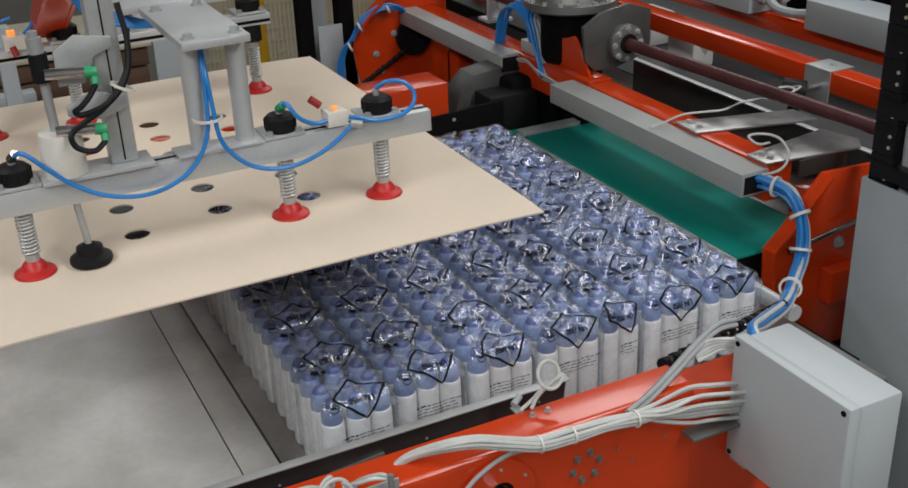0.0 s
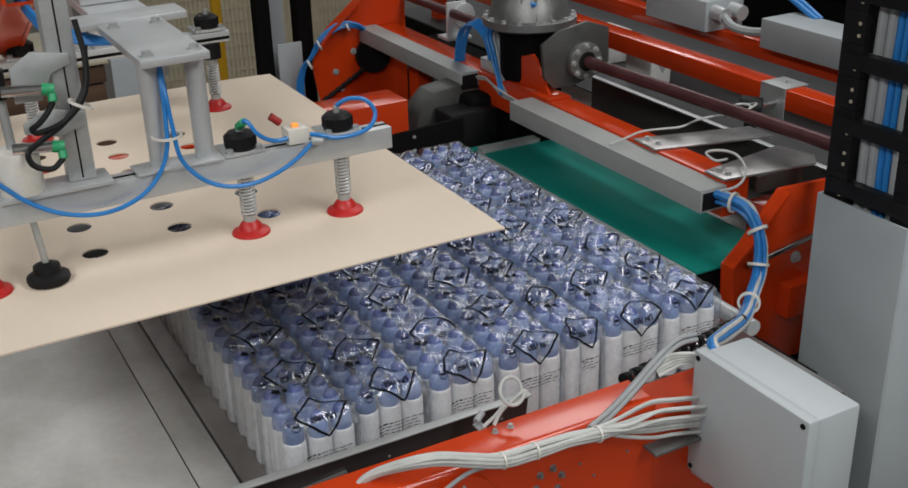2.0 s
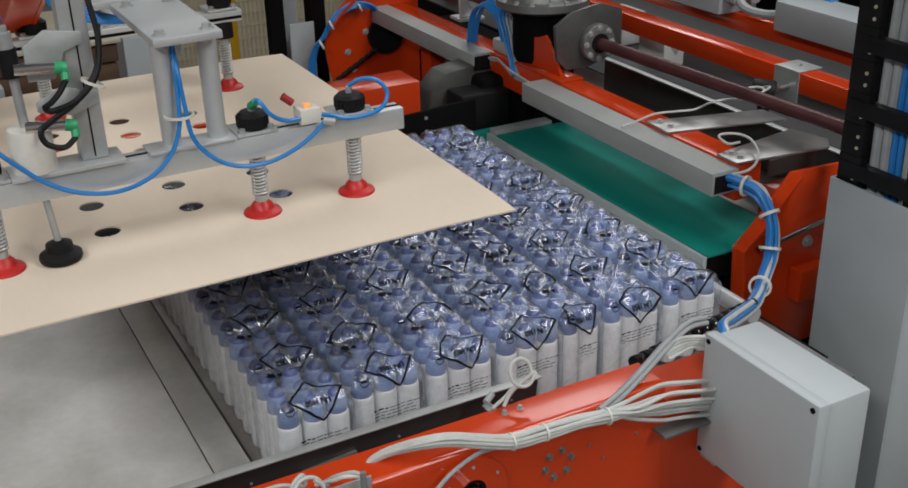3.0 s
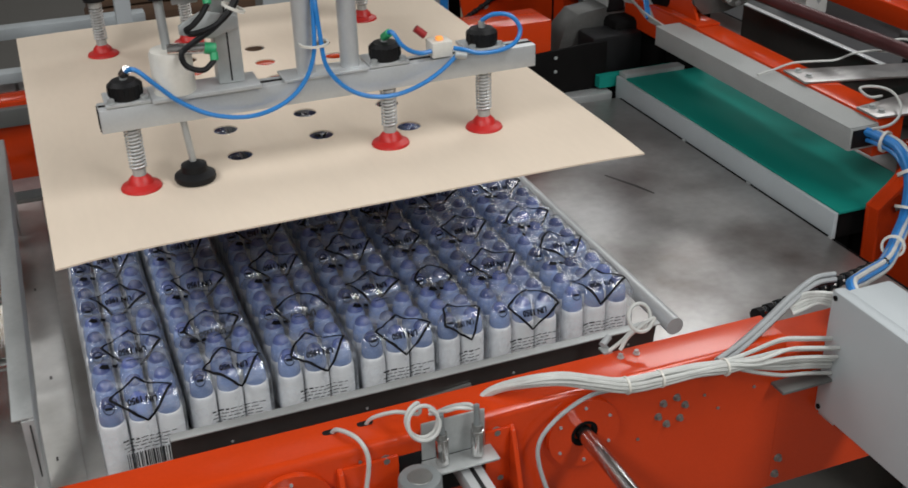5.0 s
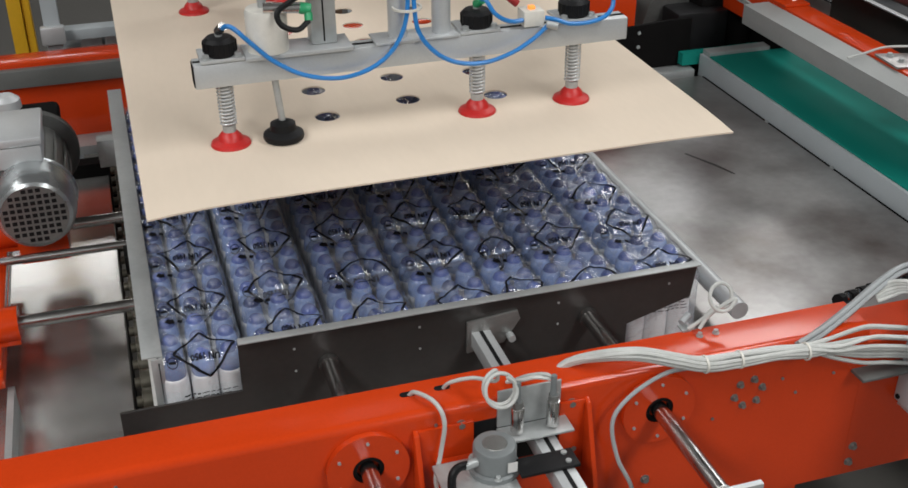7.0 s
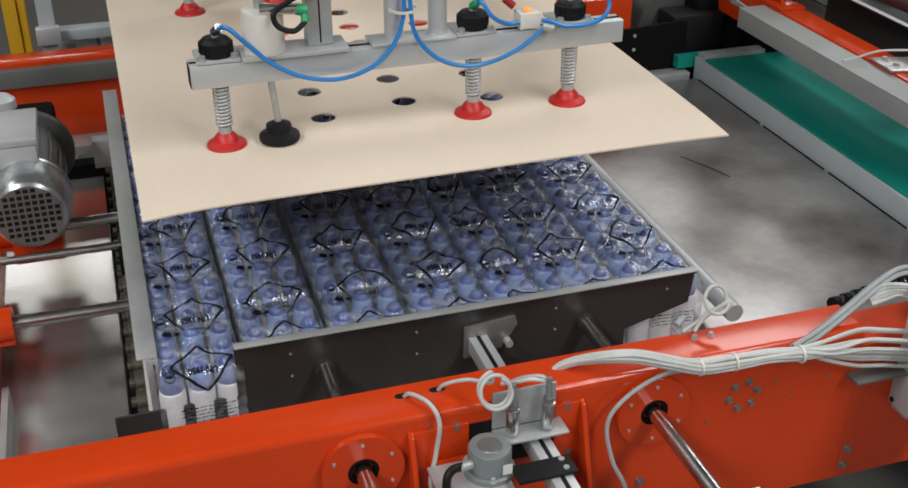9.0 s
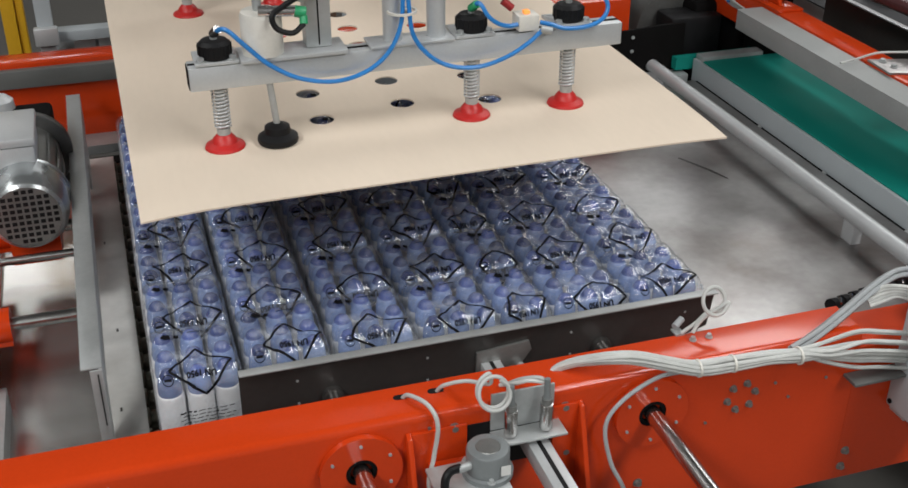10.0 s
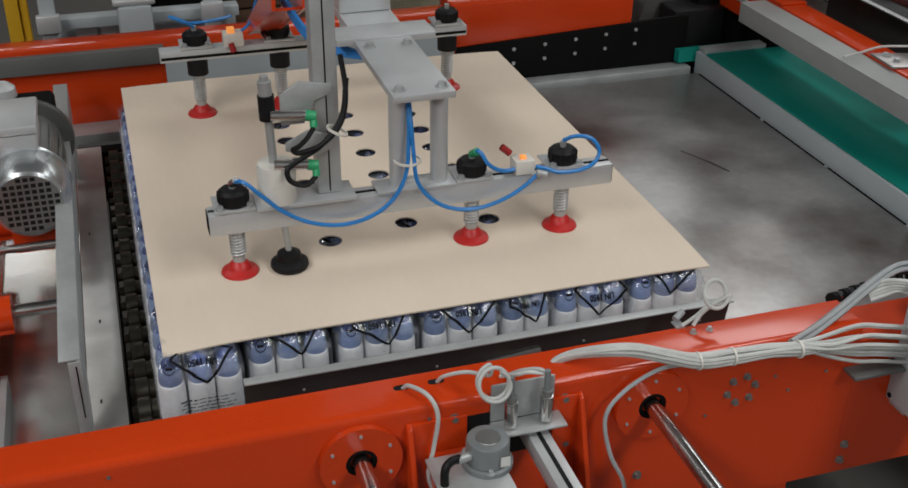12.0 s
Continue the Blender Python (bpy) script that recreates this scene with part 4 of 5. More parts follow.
    part("sensor_stem", rod((2.43, 0.862, 0.027), (2.4944, 0.865, 0.03), 0.009, 12), CHROME, s)
    part("sensor_foot", rod((2.405, 0.87, 0.028), (2.405, 0.87, -0.05), 0.018, 16), BLACK, s)
    loose_cable("sensor_cable", "white wire lying across the sensor arm", [(1.776, 0.736, 0.068), (1.822, 0.74, 0.072), (1.896, 0.751, 0.078), (1.963, 0.737, 0.078), (2.009, 0.721, 0.08), (2.069, 0.721, 0.09), (2.107, 0.695, 0.1), (2.118, 0.651, 0.11), (2.151, 0.632, 0.12), (2.191, 0.649, 0.125), (2.192, 0.679, 0.125), (2.165, 0.694, 0.12), (2.12, 0.671, 0.115), (2.114, 0.636, 0.115), (2.178, 0.661, 0.11), (2.279, 0.719, 0.1), (2.36, 0.85, 0.05)], 0.0032)
    loose_cable("sensor_cable", "white wire curling off the lower sensor arm", [(1.939, 0.455, 0.08), (1.898, 0.452, 0.085), (1.894, 0.484, 0.095), (1.913, 0.481, 0.1), (1.94, 0.459, 0.1), (1.938, 0.415, 0.1), (1.907, 0.354, 0.095), (1.87, 0.317, 0.085), (1.835, 0.306, 0.075), (1.818, 0.336, 0.058)], 0.0034)
    c = thing("switch_cover", (2.8, 1.0, 0.092), "long grey cover box on the orange rail", "cover box")
    part("cover", box(2.80, 2.96, 0.68, 1.27, 0.0725, 0.175), GREY_PAINT, c, bevel=0.005)
    t = thing("terminal_box", (2.82, 1.65, 0.094), "grey terminal box with cable glands", "junction box")
    part("housing", box(2.78, 2.96, 1.53, 1.88, 0.0725, 0.185), GREY_PAINT, t, bevel=0.006)
    for y in (1.42, 1.5):
        part("gland", rod((2.82 + y - 1.42, 1.5295, 0.145), (2.82 + y - 1.42, 1.47, 0.14), 0.028, 16), ALU, t)
    part("conduit", hose([(2.82, 1.48, 0.14), (2.81, 1.42, 0.115), (2.82, 1.34, 0.11), (2.85, 1.265, 0.12)], 0.016), GREY_CABLE, t)
    part("hose", hose([(2.98, 1.9, 0.2), (2.97, 1.6, 0.30), (2.95, 1.35, 0.24), (2.94, 1.15, 0.17)], 0.010), BLUE_HOSE, t)
    part("hose", hose([(3.01, 1.9, 0.2), (3.0, 1.6, 0.31), (2.97, 1.35, 0.25), (2.96, 1.15, 0.17)], 0.010), BLUE_HOSE, t)
    v = thing("valve_block", (1.93, 1.5, 0.063), "air valve block with blue hoses", "valve block")
    part("block", box(1.875, 1.935, 1.47, 1.60, 0.064, 0.105), ALU, v, bevel=0.004)
    for i in range(5):
        part("hose", hose([(1.852 + 0.006 * i, 1.735 - 0.004 * i, -0.02), (1.855 + 0.006 * i, 1.728 - 0.004 * i, 0.10), (1.858 + 0.006 * i, 1.70 - 0.005 * i, 0.175 + 0.005 * (i % 3)), (1.862 + 0.007 * i, 1.63, 0.205 + 0.004 * i), (1.87 + 0.008 * i, 1.565 - 0.006 * i, 0.175), (1.878 + 0.01 * i, 1.54 - 0.01 * i, 0.105)], 0.0045, 7, 6), BLUE_HOSE, v)
    for i in range(4):
        part("hose", hose([(1.835 + 0.008 * i, 1.40, 0.03), (1.85 + 0.008 * i, 1.445, 0.07), (1.858 + 0.009 * i, 1.50 - 0.006 * i, 0.145), (1.865 + 0.009 * i, 1.535 - 0.008 * i, 0.195), (1.875 + 0.01 * i, 1.50 - 0.012 * i, 0.235), (1.90 + 0.01 * i, 1.40 + 0.01 * i, 0.27), (1.90, 1.30 + 0.02 * i, 0.33)], 0.0052, 7, 6), BLUE_HOSE if i < 2 else GREY_CABLE, v)
    for i in range(6):
        part("wire", hose([(1.845, 1.60, 0.04), (1.85 + 0.003 * i, 1.53, 0.055 - 0.004 * i), (1.835 + 0.004 * i, 1.42, 0.045 - 0.006 * i), (1.83, 1.26, 0.035)], 0.003, 6, 6), WHITE_CABLE, v)
    for fy in (1.49, 1.515, 1.54, 1.565):
        part("fitting", rod((1.89, fy, 0.105), (1.89, fy, 0.128), 0.007, 10), ZINC, v)
    h = thing("hose_bundle", (1.7, 2.36, 0.0), "blue hoses bending round the orange plate", "hose bundle")
    for i in range(5):
        part("hose", hose([(1.81, 2.375 - 0.01 * i, 0.035), (1.77, 2.352 - 0.004 * i, 0.066 + 0.004 * i), (1.70, 2.35, 0.078 + 0.005 * i), (1.63 - 0.003 * i, 2.36, 0.04 + 0.004 * i), (1.585 - 0.003 * i, 2.37, -0.02), (1.555 - 0.004 * i, 2.38, -0.06), (1.54 - 0.006 * i, 2.385, -0.14), (1.55, 2.39, -0.25)], 0.0044, 7, 6), BLUE_HOSE, h)
    for x, z in ((1.73, 0.08), (1.61, 0.025), (1.565, -0.045)):
        part("cable_tie", tube_ring((x, 2.352, z), (x - 0.006, 2.354, z - 0.003), 0.02, 0.016, 16), NYLON, h)
    for x, y, w in ((2.645, 1.66, 0.10), (2.70, 2.0, 0.12)):
        b = thing("small_pack", (x, y, -0.142), "white shrink-wrapped pack waiting on the grey belt", "pack", "waiting packs")
        part("wrapped_body", box(x, x + w, y, y + 0.16, -0.1415, -0.01), LABEL, b, "white wrapped cans", bevel=0.012)
        part("print", prism([(x + 0.3 * w, -0.06), (x + 0.55 * w, -0.03), (x + 0.85 * w, -0.06), (x + 0.55 * w, -0.095)], "y", y - 0.0012, y - 0.0004), GREY_CABLE, b)


def background():
    y = thing("yellow_post", (-0.32, 2.5, GROUND), "yellow painted steel guard post", "post")
    part("post", box(-0.345, -0.300, 2.46, 2.52, GROUND, 1.2), YELLOW, y, bevel=0.004)
    part("post", box(-0.298, -0.272, 2.48, 2.54, GROUND, 1.2), YELLOW, y, bevel=0.004)
    y = thing("yellow_post", (1.48, 3.25, GROUND), "yellow painted steel guard post", "post")
    part("post", box(1.462, 1.50, 3.2, 3.25, GROUND, 1.2), YELLOW, y, bevel=0.004)
    c = thing("roller_conveyor", (0.3, 2.4, GROUND), "grey steel conveyor frame behind the machine", "conveyor")
    part("rail", box(-0.20, 0.42, 2.20, 2.26, -0.165, -0.13), GREY_PAINT, c, bevel=0.003)
    part("rail", box(-0.20, 0.42, 2.32, 2.38, -0.235, -0.20), GREY_PAINT, c, bevel=0.003)
    part("rail", box(-0.20, 0.42, 2.44, 2.50, -0.09, -0.05), GREY_PAINT, c, bevel=0.003)
    for x in (-0.22, 0.30):
        part("post", box(x, x + 0.05, 2.15, 2.1995, GROUND, 0.25), GREY_PAINT, c, bevel=0.003)
        part("clamp_block", box(x - 0.012, x + 0.062, 2.12, 2.1495, -0.15, -0.09), ALU, c, bevel=0.005)
    part("gear_unit", box(0.02, 0.13, 2.08, 2.19, -0.235, -0.07), GREY_PAINT, c, "grey gear unit", bevel=0.012)
    part("gear_lid", box(0.008, 0.142, 2.09, 2.18, -0.0695, -0.05), ALU, c, bevel=0.006)
    for x in (-0.12, -0.04):
        part("panel", box(x, x + 0.07, 2.30, 2.315, -0.30, -0.17), ALU, c, bevel=0.003)
    part("dark_cover", box(0.14, 0.42, 2.55, 2.62, -0.5, -0.1), DARK, c)
    s = thing("board_stack", (0.8, 2.9, GROUND), "stack of dark brown wooden boards", "stack")
    for k in range(13):
        part("board", box(0.26 + 0.008 * (k % 3), 0.872 - 0.006 * (k % 2), 2.70, 3.3, GROUND + 0.072 * k, GROUND + 0.072 * k + 0.064), WOOD, s, bevel=0.004)
    part("top_board", box(0.24, 0.885, 2.68, 3.3, GROUND + 0.938, GROUND + 0.952), FENCE, s, bevel=0.003)
    p = thing("upright_panel", (1.2, 2.7, GROUND), "blue-grey sheet metal panel standing upright", "panel")
    part("sheet", box(0.892, 1.05, 2.68, 2.70, GROUND, 0.0), GREY_PAINT, p, bevel=0.002)
    f = thing("mesh_fence", (2.0, 4.4, GROUND), "beige wire mesh fence panel", "fence")
    for k in range(56):
        part("wire", box(1.35 + 0.025 * k, 1.3535 + 0.025 * k, 4.4, 4.4035, GROUND, 1.0), FENCE, f)
    for k in range(28):
        part("wire", box(1.33, 2.76, 4.404, 4.4075, GROUND + 0.07 * k, GROUND + 0.0735 + 0.07 * k - 0.0695), FENCE, f)
    # Added sheet stands in for a light wall behind the mesh.
    part("backing_sheet", box(1.34, 2.75, 4.43, 4.44, GROUND, 1.0), FENCE, f, "beige stand-in for the wall behind the fence")
    p = thing("guard_door_post", (1.5, 2.65, GROUND), "dark steel guard post beside grey plates", "post")
    part("post", box(1.452, 1.508, 2.60, 2.66, GROUND, 1.2), DARK, p)
    part("post", box(1.512, 1.60, 2.70, 2.78, GROUND, 1.2), GREY_PAINT, p, bevel=0.003)
    part("plate", box(1.52, 1.622, 2.58, 2.59, GROUND, -0.012), GREY_PAINT, p, bevel=0.002)
    part("post", box(1.66, 1.72, 2.70, 2.78, GROUND, 1.2), DARK, p)
    o = thing("rear_machine", (3.9, 2.5, GROUND), "dark body of a further machine", "machine")
    part("body", box(3.65, 4.6, 0.0, 5.0, GROUND, 0.5), DARK, o)
    part("orange_rail", box(3.55, 3.6495, 0.0, 5.0, 0.1, 0.2), ORANGE, o)


# ---- cans and packs ----
PITCH_X, PITCH_Y, CAN_H = 0.0475, 0.0535, 0.184


def can_meshes():
    body = lathe([(0, 0.002), (0.0205, 0.0), (0.0222, 0.003), (0.0226, 0.006), (0.0226, 0.126), (0.0223, 0.131), (0.0214, 0.1355), (0.0205, 0.138), (0.0, 0.138)], 20)
    cap = lathe([(0.0, 0.1381), (0.0196, 0.1382), (0.0199, 0.140), (0.0197, 0.150), (0.0190, 0.158), (0.0176, 0.1655), (0.0155, 0.1705), (0.0146, 0.1712), (0.0140, 0.1735), (0.0120, 0.1783), (0.0085, 0.1818), (0.004, 0.1836), (0, 0.184)], 20)
    out = []
    for name, bm, mat in (("can", body, CAN_WHITE), ("cap", cap, CAP_BLUE)):
        me = bpy.data.meshes.new(name)
        bmesh.ops.recalc_face_normals(bm, faces=bm.faces)
        for f in bm.faces:
            f.smooth = True
            if name == "cap" and f.calc_center_median().z > 0.1715:
                f.material_index = 1
        bm.to_mesh(me)
        bm.free()
        me.materials.append(mat)
        if name == "cap":
            me.materials.append(CAP_TOP)
        out.append(me)
    return out


def pack_surface(nx, ny, seed):
    """The film over nx x ny cans: height over a point, and the wrapped surface (v < 0 runs down the front)."""
    w, d = nx * PITCH_X, ny * PITCH_Y
    centres = [(PITCH_X * (i + 0.5), PITCH_Y * (k + 0.5)) for i in range(nx) for k in range(ny)]

    def height(x, y):
        near_d = min((x - cx) ** 2 + (y - cy) ** 2 for cx, cy in centres)
        dip = 0.0062 * min(1.0, near_d / 0.0009) ** 1.1
        edge = min(x, w - x, d - y)
        drop = 0.0 if y > 0.02 else 0.022 * (1 - y / 0.02) ** 1.8
        drop = max(drop, 0.0 if edge > 0.011 else 0.014 * (1 - edge / 0.011) ** 1.8)
        wave = noise.noise((x * 45 + seed, y * 45, seed * 3.1)) + 0.5 * noise.noise((x * 120 + seed, y * 120, seed * 1.7))
        return CAN_H + 0.0025 - dip - drop + 0.0016 * wave

    steps = [0.02 * k / 16 for k in range(17)]
    run = [0.0]
    for a, b in zip(steps[::-1], steps[::-1][1:]):
        run.append(run[-1] + math.hypot(a - b, 0.022 * ((1 - b / 0.02) ** 1.8 - (1 - a / 0.02) ** 1.8)))

    def wrapped(u, v, lift=0.0):
        """v runs along the film: back over the top, or on down the front."""
        u = min(max(u, 0.0), w)
        if v >= 0.02:
            y = min(v, d)
            return Vector((u, y, height(u, y) + lift))
        s = 0.02 - v
        if s < run[-1]:
            y = float(np.interp(s, run, steps[::-1]))
            return Vector((u, y - lift * 0.8, height(u, y) + lift * 0.8))
        fall = s - run[-1]
        ph = (u % PITCH_X) / PITCH_X
        out = (0.0035 * math.sin(math.pi * ph) - 0.0015) * min(1.0, fall / 0.01)
        return Vector((u, -out - lift - 0.001, height(u, 0.0) - fall))
    return w, d, height, wrapped


def film_mesh(nx, ny, seed):
    w, d, height, wrapped = pack_surface(nx, ny, seed)
    gx, gy = nx * 8, ny * 8
    bm = bmesh.new()
    grid = [[bm.verts.new((w * i / gx, d * k / gy, height(w * i / gx, d * k / gy))) for i in range(gx + 1)] for k in range(gy + 1)]
    for k in range(gy):
        for i in range(gx):
            bm.faces.new((grid[k][i], grid[k][i + 1], grid[k + 1][i + 1], grid[k + 1][i]))
    rim = [grid[0][i] for i in range(gx + 1)] + [grid[k][gx] for k in range(1, gy + 1)] + [grid[gy][i] for i in range(gx - 1, -1, -1)] + [grid[k][0] for k in range(gy - 1, 0, -1)]
    rings = [rim]
    for z in (0.14, 0.115, 0.08, 0.045, 0.004):
        ring = []
        for v in rim:
            x, y = v.co.x, v.co.y
            n = Vector((x - w / 2, y - d / 2, 0))
            on_x = min(y, d - y) < 1e-6
            ph = (x % PITCH_X) / PITCH_X if on_x else (y % PITCH_Y) / PITCH_Y
            out = 0.0035 * math.sin(math.pi * ph) - 0.0015 + 0.0012 * noise.noise((x * 60, y * 60, z * 40 + seed))
            step = Vector((0, math.copysign(1, n.y), 0)) if on_x else Vector((math.copysign(1, n.x), 0, 0))
            p = v.co + step * out
            ring.append(bm.verts.new((p.x, p.y, z)))
        rings.append(ring)
    for a, b in zip(rings, rings[1:]):
        m = len(a)
        for i in range(m):
            bm.faces.new((a[i], b[i], b[(i + 1) % m], a[(i + 1) % m]))
    me = bpy.data.meshes.new("shrink_film")
    bmesh.ops.recalc_face_normals(bm, faces=bm.faces)
    for f in bm.faces:
        f.smooth = True
    bm.to_mesh(me)
    bm.free()
    me.materials.append(FILM)
    return me


def text_shape(body, size):
    cu = bpy.data.curves.new("lettering", "FONT")
    cu.body, cu.size, cu.align_x, cu.align_y, cu.resolution_u = body, size, "CENTER", "CENTER", 2
    cu.offset = size * 0.045
    ob = new("lettering", cu)
    bpy.context.view_layer.update()
    me = ob.to_mesh()
    verts = [(v.co.x, v.co.y) for v in me.vertices]
    faces = [tuple(p.vertices) for p in me.polygons]
    ob.to_mesh_clear()
    bpy.data.objects.remove(ob)
    return verts, faces


UN_TEXT = text_shape("UN 1950", 0.0135)


def print_meshes(nx, ny, seed):
    """Black print on the film: the diamond, its number, and the small marks and lines."""
    w, d, height, wrapped = pack_surface(nx, ny, seed % 4)
    rnd = random.Random(seed * 7 + nx)
    lift = 0.0011
    made = []

    def stroke(bm, pts, width):
        dense = []
        for a, b in zip(pts, pts[1:]):
            a, b = Vector(a), Vector(b)
            k = max(2, int((b - a).length / 0.004))
            dense += [a + (b - a) * i / k for i in range(k)]
        dense.append(Vector(pts[-1]))
        prev = None
        for i, p in enumerate(dense):
            t = (dense[min(i + 1, len(dense) - 1)] - dense[max(i - 1, 0)]).normalized()
            nrm = Vector((-t.y, t.x)) * width / 2
            cur = [bm.verts.new(wrapped(p.x + nrm.x, p.y + nrm.y, lift)), bm.verts.new(wrapped(p.x - nrm.x, p.y - nrm.y, lift))]
            if prev:
                bm.faces.new((prev[0], prev[1], cur[1], cur[0]))
            prev = cur

    def done(bm, name):
        me = bpy.data.meshes.new(name)
        bm.to_mesh(me)
        bm.free()
        me.materials.append(INK)
        made.append(me)

    cx = w * (0.56 if nx > 2 else 0.5) + rnd.uniform(-0.006, 0.006)
    cy = 0.012 + rnd.uniform(-0.008, 0.022)
    hw, hh = (0.051, 0.047) if nx > 2 else (0.038, 0.046)
    lean = rnd.uniform(-0.012, 0.012)
    bm = bmesh.new()
    stroke(bm, [(cx - hw, cy + lean), (cx - 0.4 * hw + lean, cy + 0.66 * hh), (cx + lean, cy + hh), (cx + 0.5 * hw, cy + 0.42 * hh), (cx + hw, cy - lean), (cx + 0.55 * hw, cy - 0.48 * hh), (cx - lean, cy - hh), (cx - 0.5 * hw, cy - 0.46 * hh), (cx - hw, cy + lean)], 0.0043)
    done(bm, "hazard_diamond")
    bm = bmesh.new()
    verts, faces = UN_TEXT
    ty = cy - 0.012
    vs = [bm.verts.new(wrapped(cx - x * (0.95 if nx > 2 else 0.72), ty - y, lift)) for x, y in verts]
    for f in faces:
        bm.faces.new([vs[i] for i in f])
    done(bm, "lettering")
    bm = bmesh.new()
    stroke(bm, [(0.022 + 0.0085 * math.cos(a), 0.004 + 0.0085 * math.sin(a)) for a in (2 * math.pi * k / 14 for k in range(15))], 0.0014)
    stroke(bm, [(0.016, 0.004), (0.028, 0.004)], 0.004)
    bx, by = 0.03 + rnd.uniform(-0.004, 0.006), d * 0.74
    stroke(bm, [(bx - 0.008, by + 0.005), (bx - 0.002, by), (bx + 0.005, by + 0.001)], 0.0105)
    stroke(bm, [(bx + 0.011, by + 0.002), (bx + 0.019, by)], 0.008)
    stroke(bm, [(bx + 0.034, by + 0.004), (bx + 0.062, by + 0.006)], 0.0018)
    for row, v in enumerate((-0.058, -0.065, -0.072, -0.079)):      # lines of unreadable small type
        u = 0.034 + 0.004 * (row % 2)
        while u < w - 0.02 - 0.012 * (row % 2):
            step = rnd.uniform(0.005, 0.013)
            stroke(bm, [(u, v), (u + step, v + 0.0004)], 0.0030 if row == 0 and u < 0.06 else 0.0016)
            u += step + 0.003
    done(bm, "small_print")
    return made


def barcode_part(parent, w):
    rnd = random.Random(4)
    bm = bmesh.new()
    x = 0.036
    while x < 0.122:
        k = rnd.choice((0.0012, 0.002, 0.003))
        box(x, x + k, -0.0066, -0.0062, 0.056, 0.087, bm)
        x += k + rnd.choice((0.0012, 0.002, 0.003))
    bars = part("barcode", bmesh.new(), INK, parent, "printed black barcode")
    bm.to_mesh(bars.data)
    bm.free()


COLUMNS = [(-0.022, 3, -0.034), (0.130, 3, -0.012), (0.288, 3, -0.010), (0.441, 3, -0.010), (0.590, 2, -0.008), (0.694, 3, -0.008), (0.846, 3, -0.008)]
PACKS = []


def packs():
    body, cap = can_meshes()
    films = {(nx, s): film_mesh(nx, 3, s) for nx in (2, 3) for s in range(4)}
    prints = {(nx, s): print_meshes(nx, 3, s) for nx in (2, 3) for s in range(8)}
    rnd = random.Random(11)
    for c, (x0, nx, y0) in enumerate(COLUMNS):
        for k in range(7):
            y = y0 + 0.1665 * k + rnd.uniform(-0.002, 0.002)
            at = (x0 + rnd.uniform(-0.0015, 0.0015), y, FLOOR + 0.0055)
            p = thing("can_pack", at, "shrink-wrapped pack of white aerosol cans with lavender caps" if nx == 3 else "narrow shrink-wrapped pack of white aerosol cans with lavender caps", "can pack", "packs of the layer")
            p.rotation_euler = (0, 0, radians(rnd.uniform(-0.5, 0.5)))
            for i in range(nx):
                for j in range(3):
                    o = new("can", body)
                    o.parent = p
                    o.location = (PITCH_X * (i + 0.5) + rnd.uniform(-0.001, 0.001), PITCH_Y * (j + 0.5) + rnd.uniform(-0.0022, 0.0022), 0)
                    q = new("cap", cap)
                    q.parent = o
                    q["label"] = "lavender dome cap"
            f = new("shrink_film", films[nx, (c * 3 + k) % 4])
            f.parent = p
            f["label"] = "clear wrinkled shrink film"
            for me in prints[nx, (c * 3 + k) % 8]:
                g = new(me.name.split(".")[0], me)
                g.parent = p
                if me.name.startswith("small_print"):
                    g["kind"] = "stuff"
            if c == 0 and k == 0:
                barcode_part(p, nx)
            PACKS.append((p, at, p.rotation_euler.z))


# ---- carton sheet and gripper ----
HOLES = [(0.335, 0.281), (0.494, 0.311), (0.656, 0.281), (0.335, 0.41), (0.494, 0.43), (0.656, 0.41), (0.335, 0.535), (0.494, 0.535), (0.660, 0.525), (0.338, 0.65), (0.494, 0.652), (0.645, 0.640), (0.338, 0.765), (0.494, 0.765), (0.645, 0.742), (0.338, 0.855), (0.494, 0.872), (0.64, 0.84)]


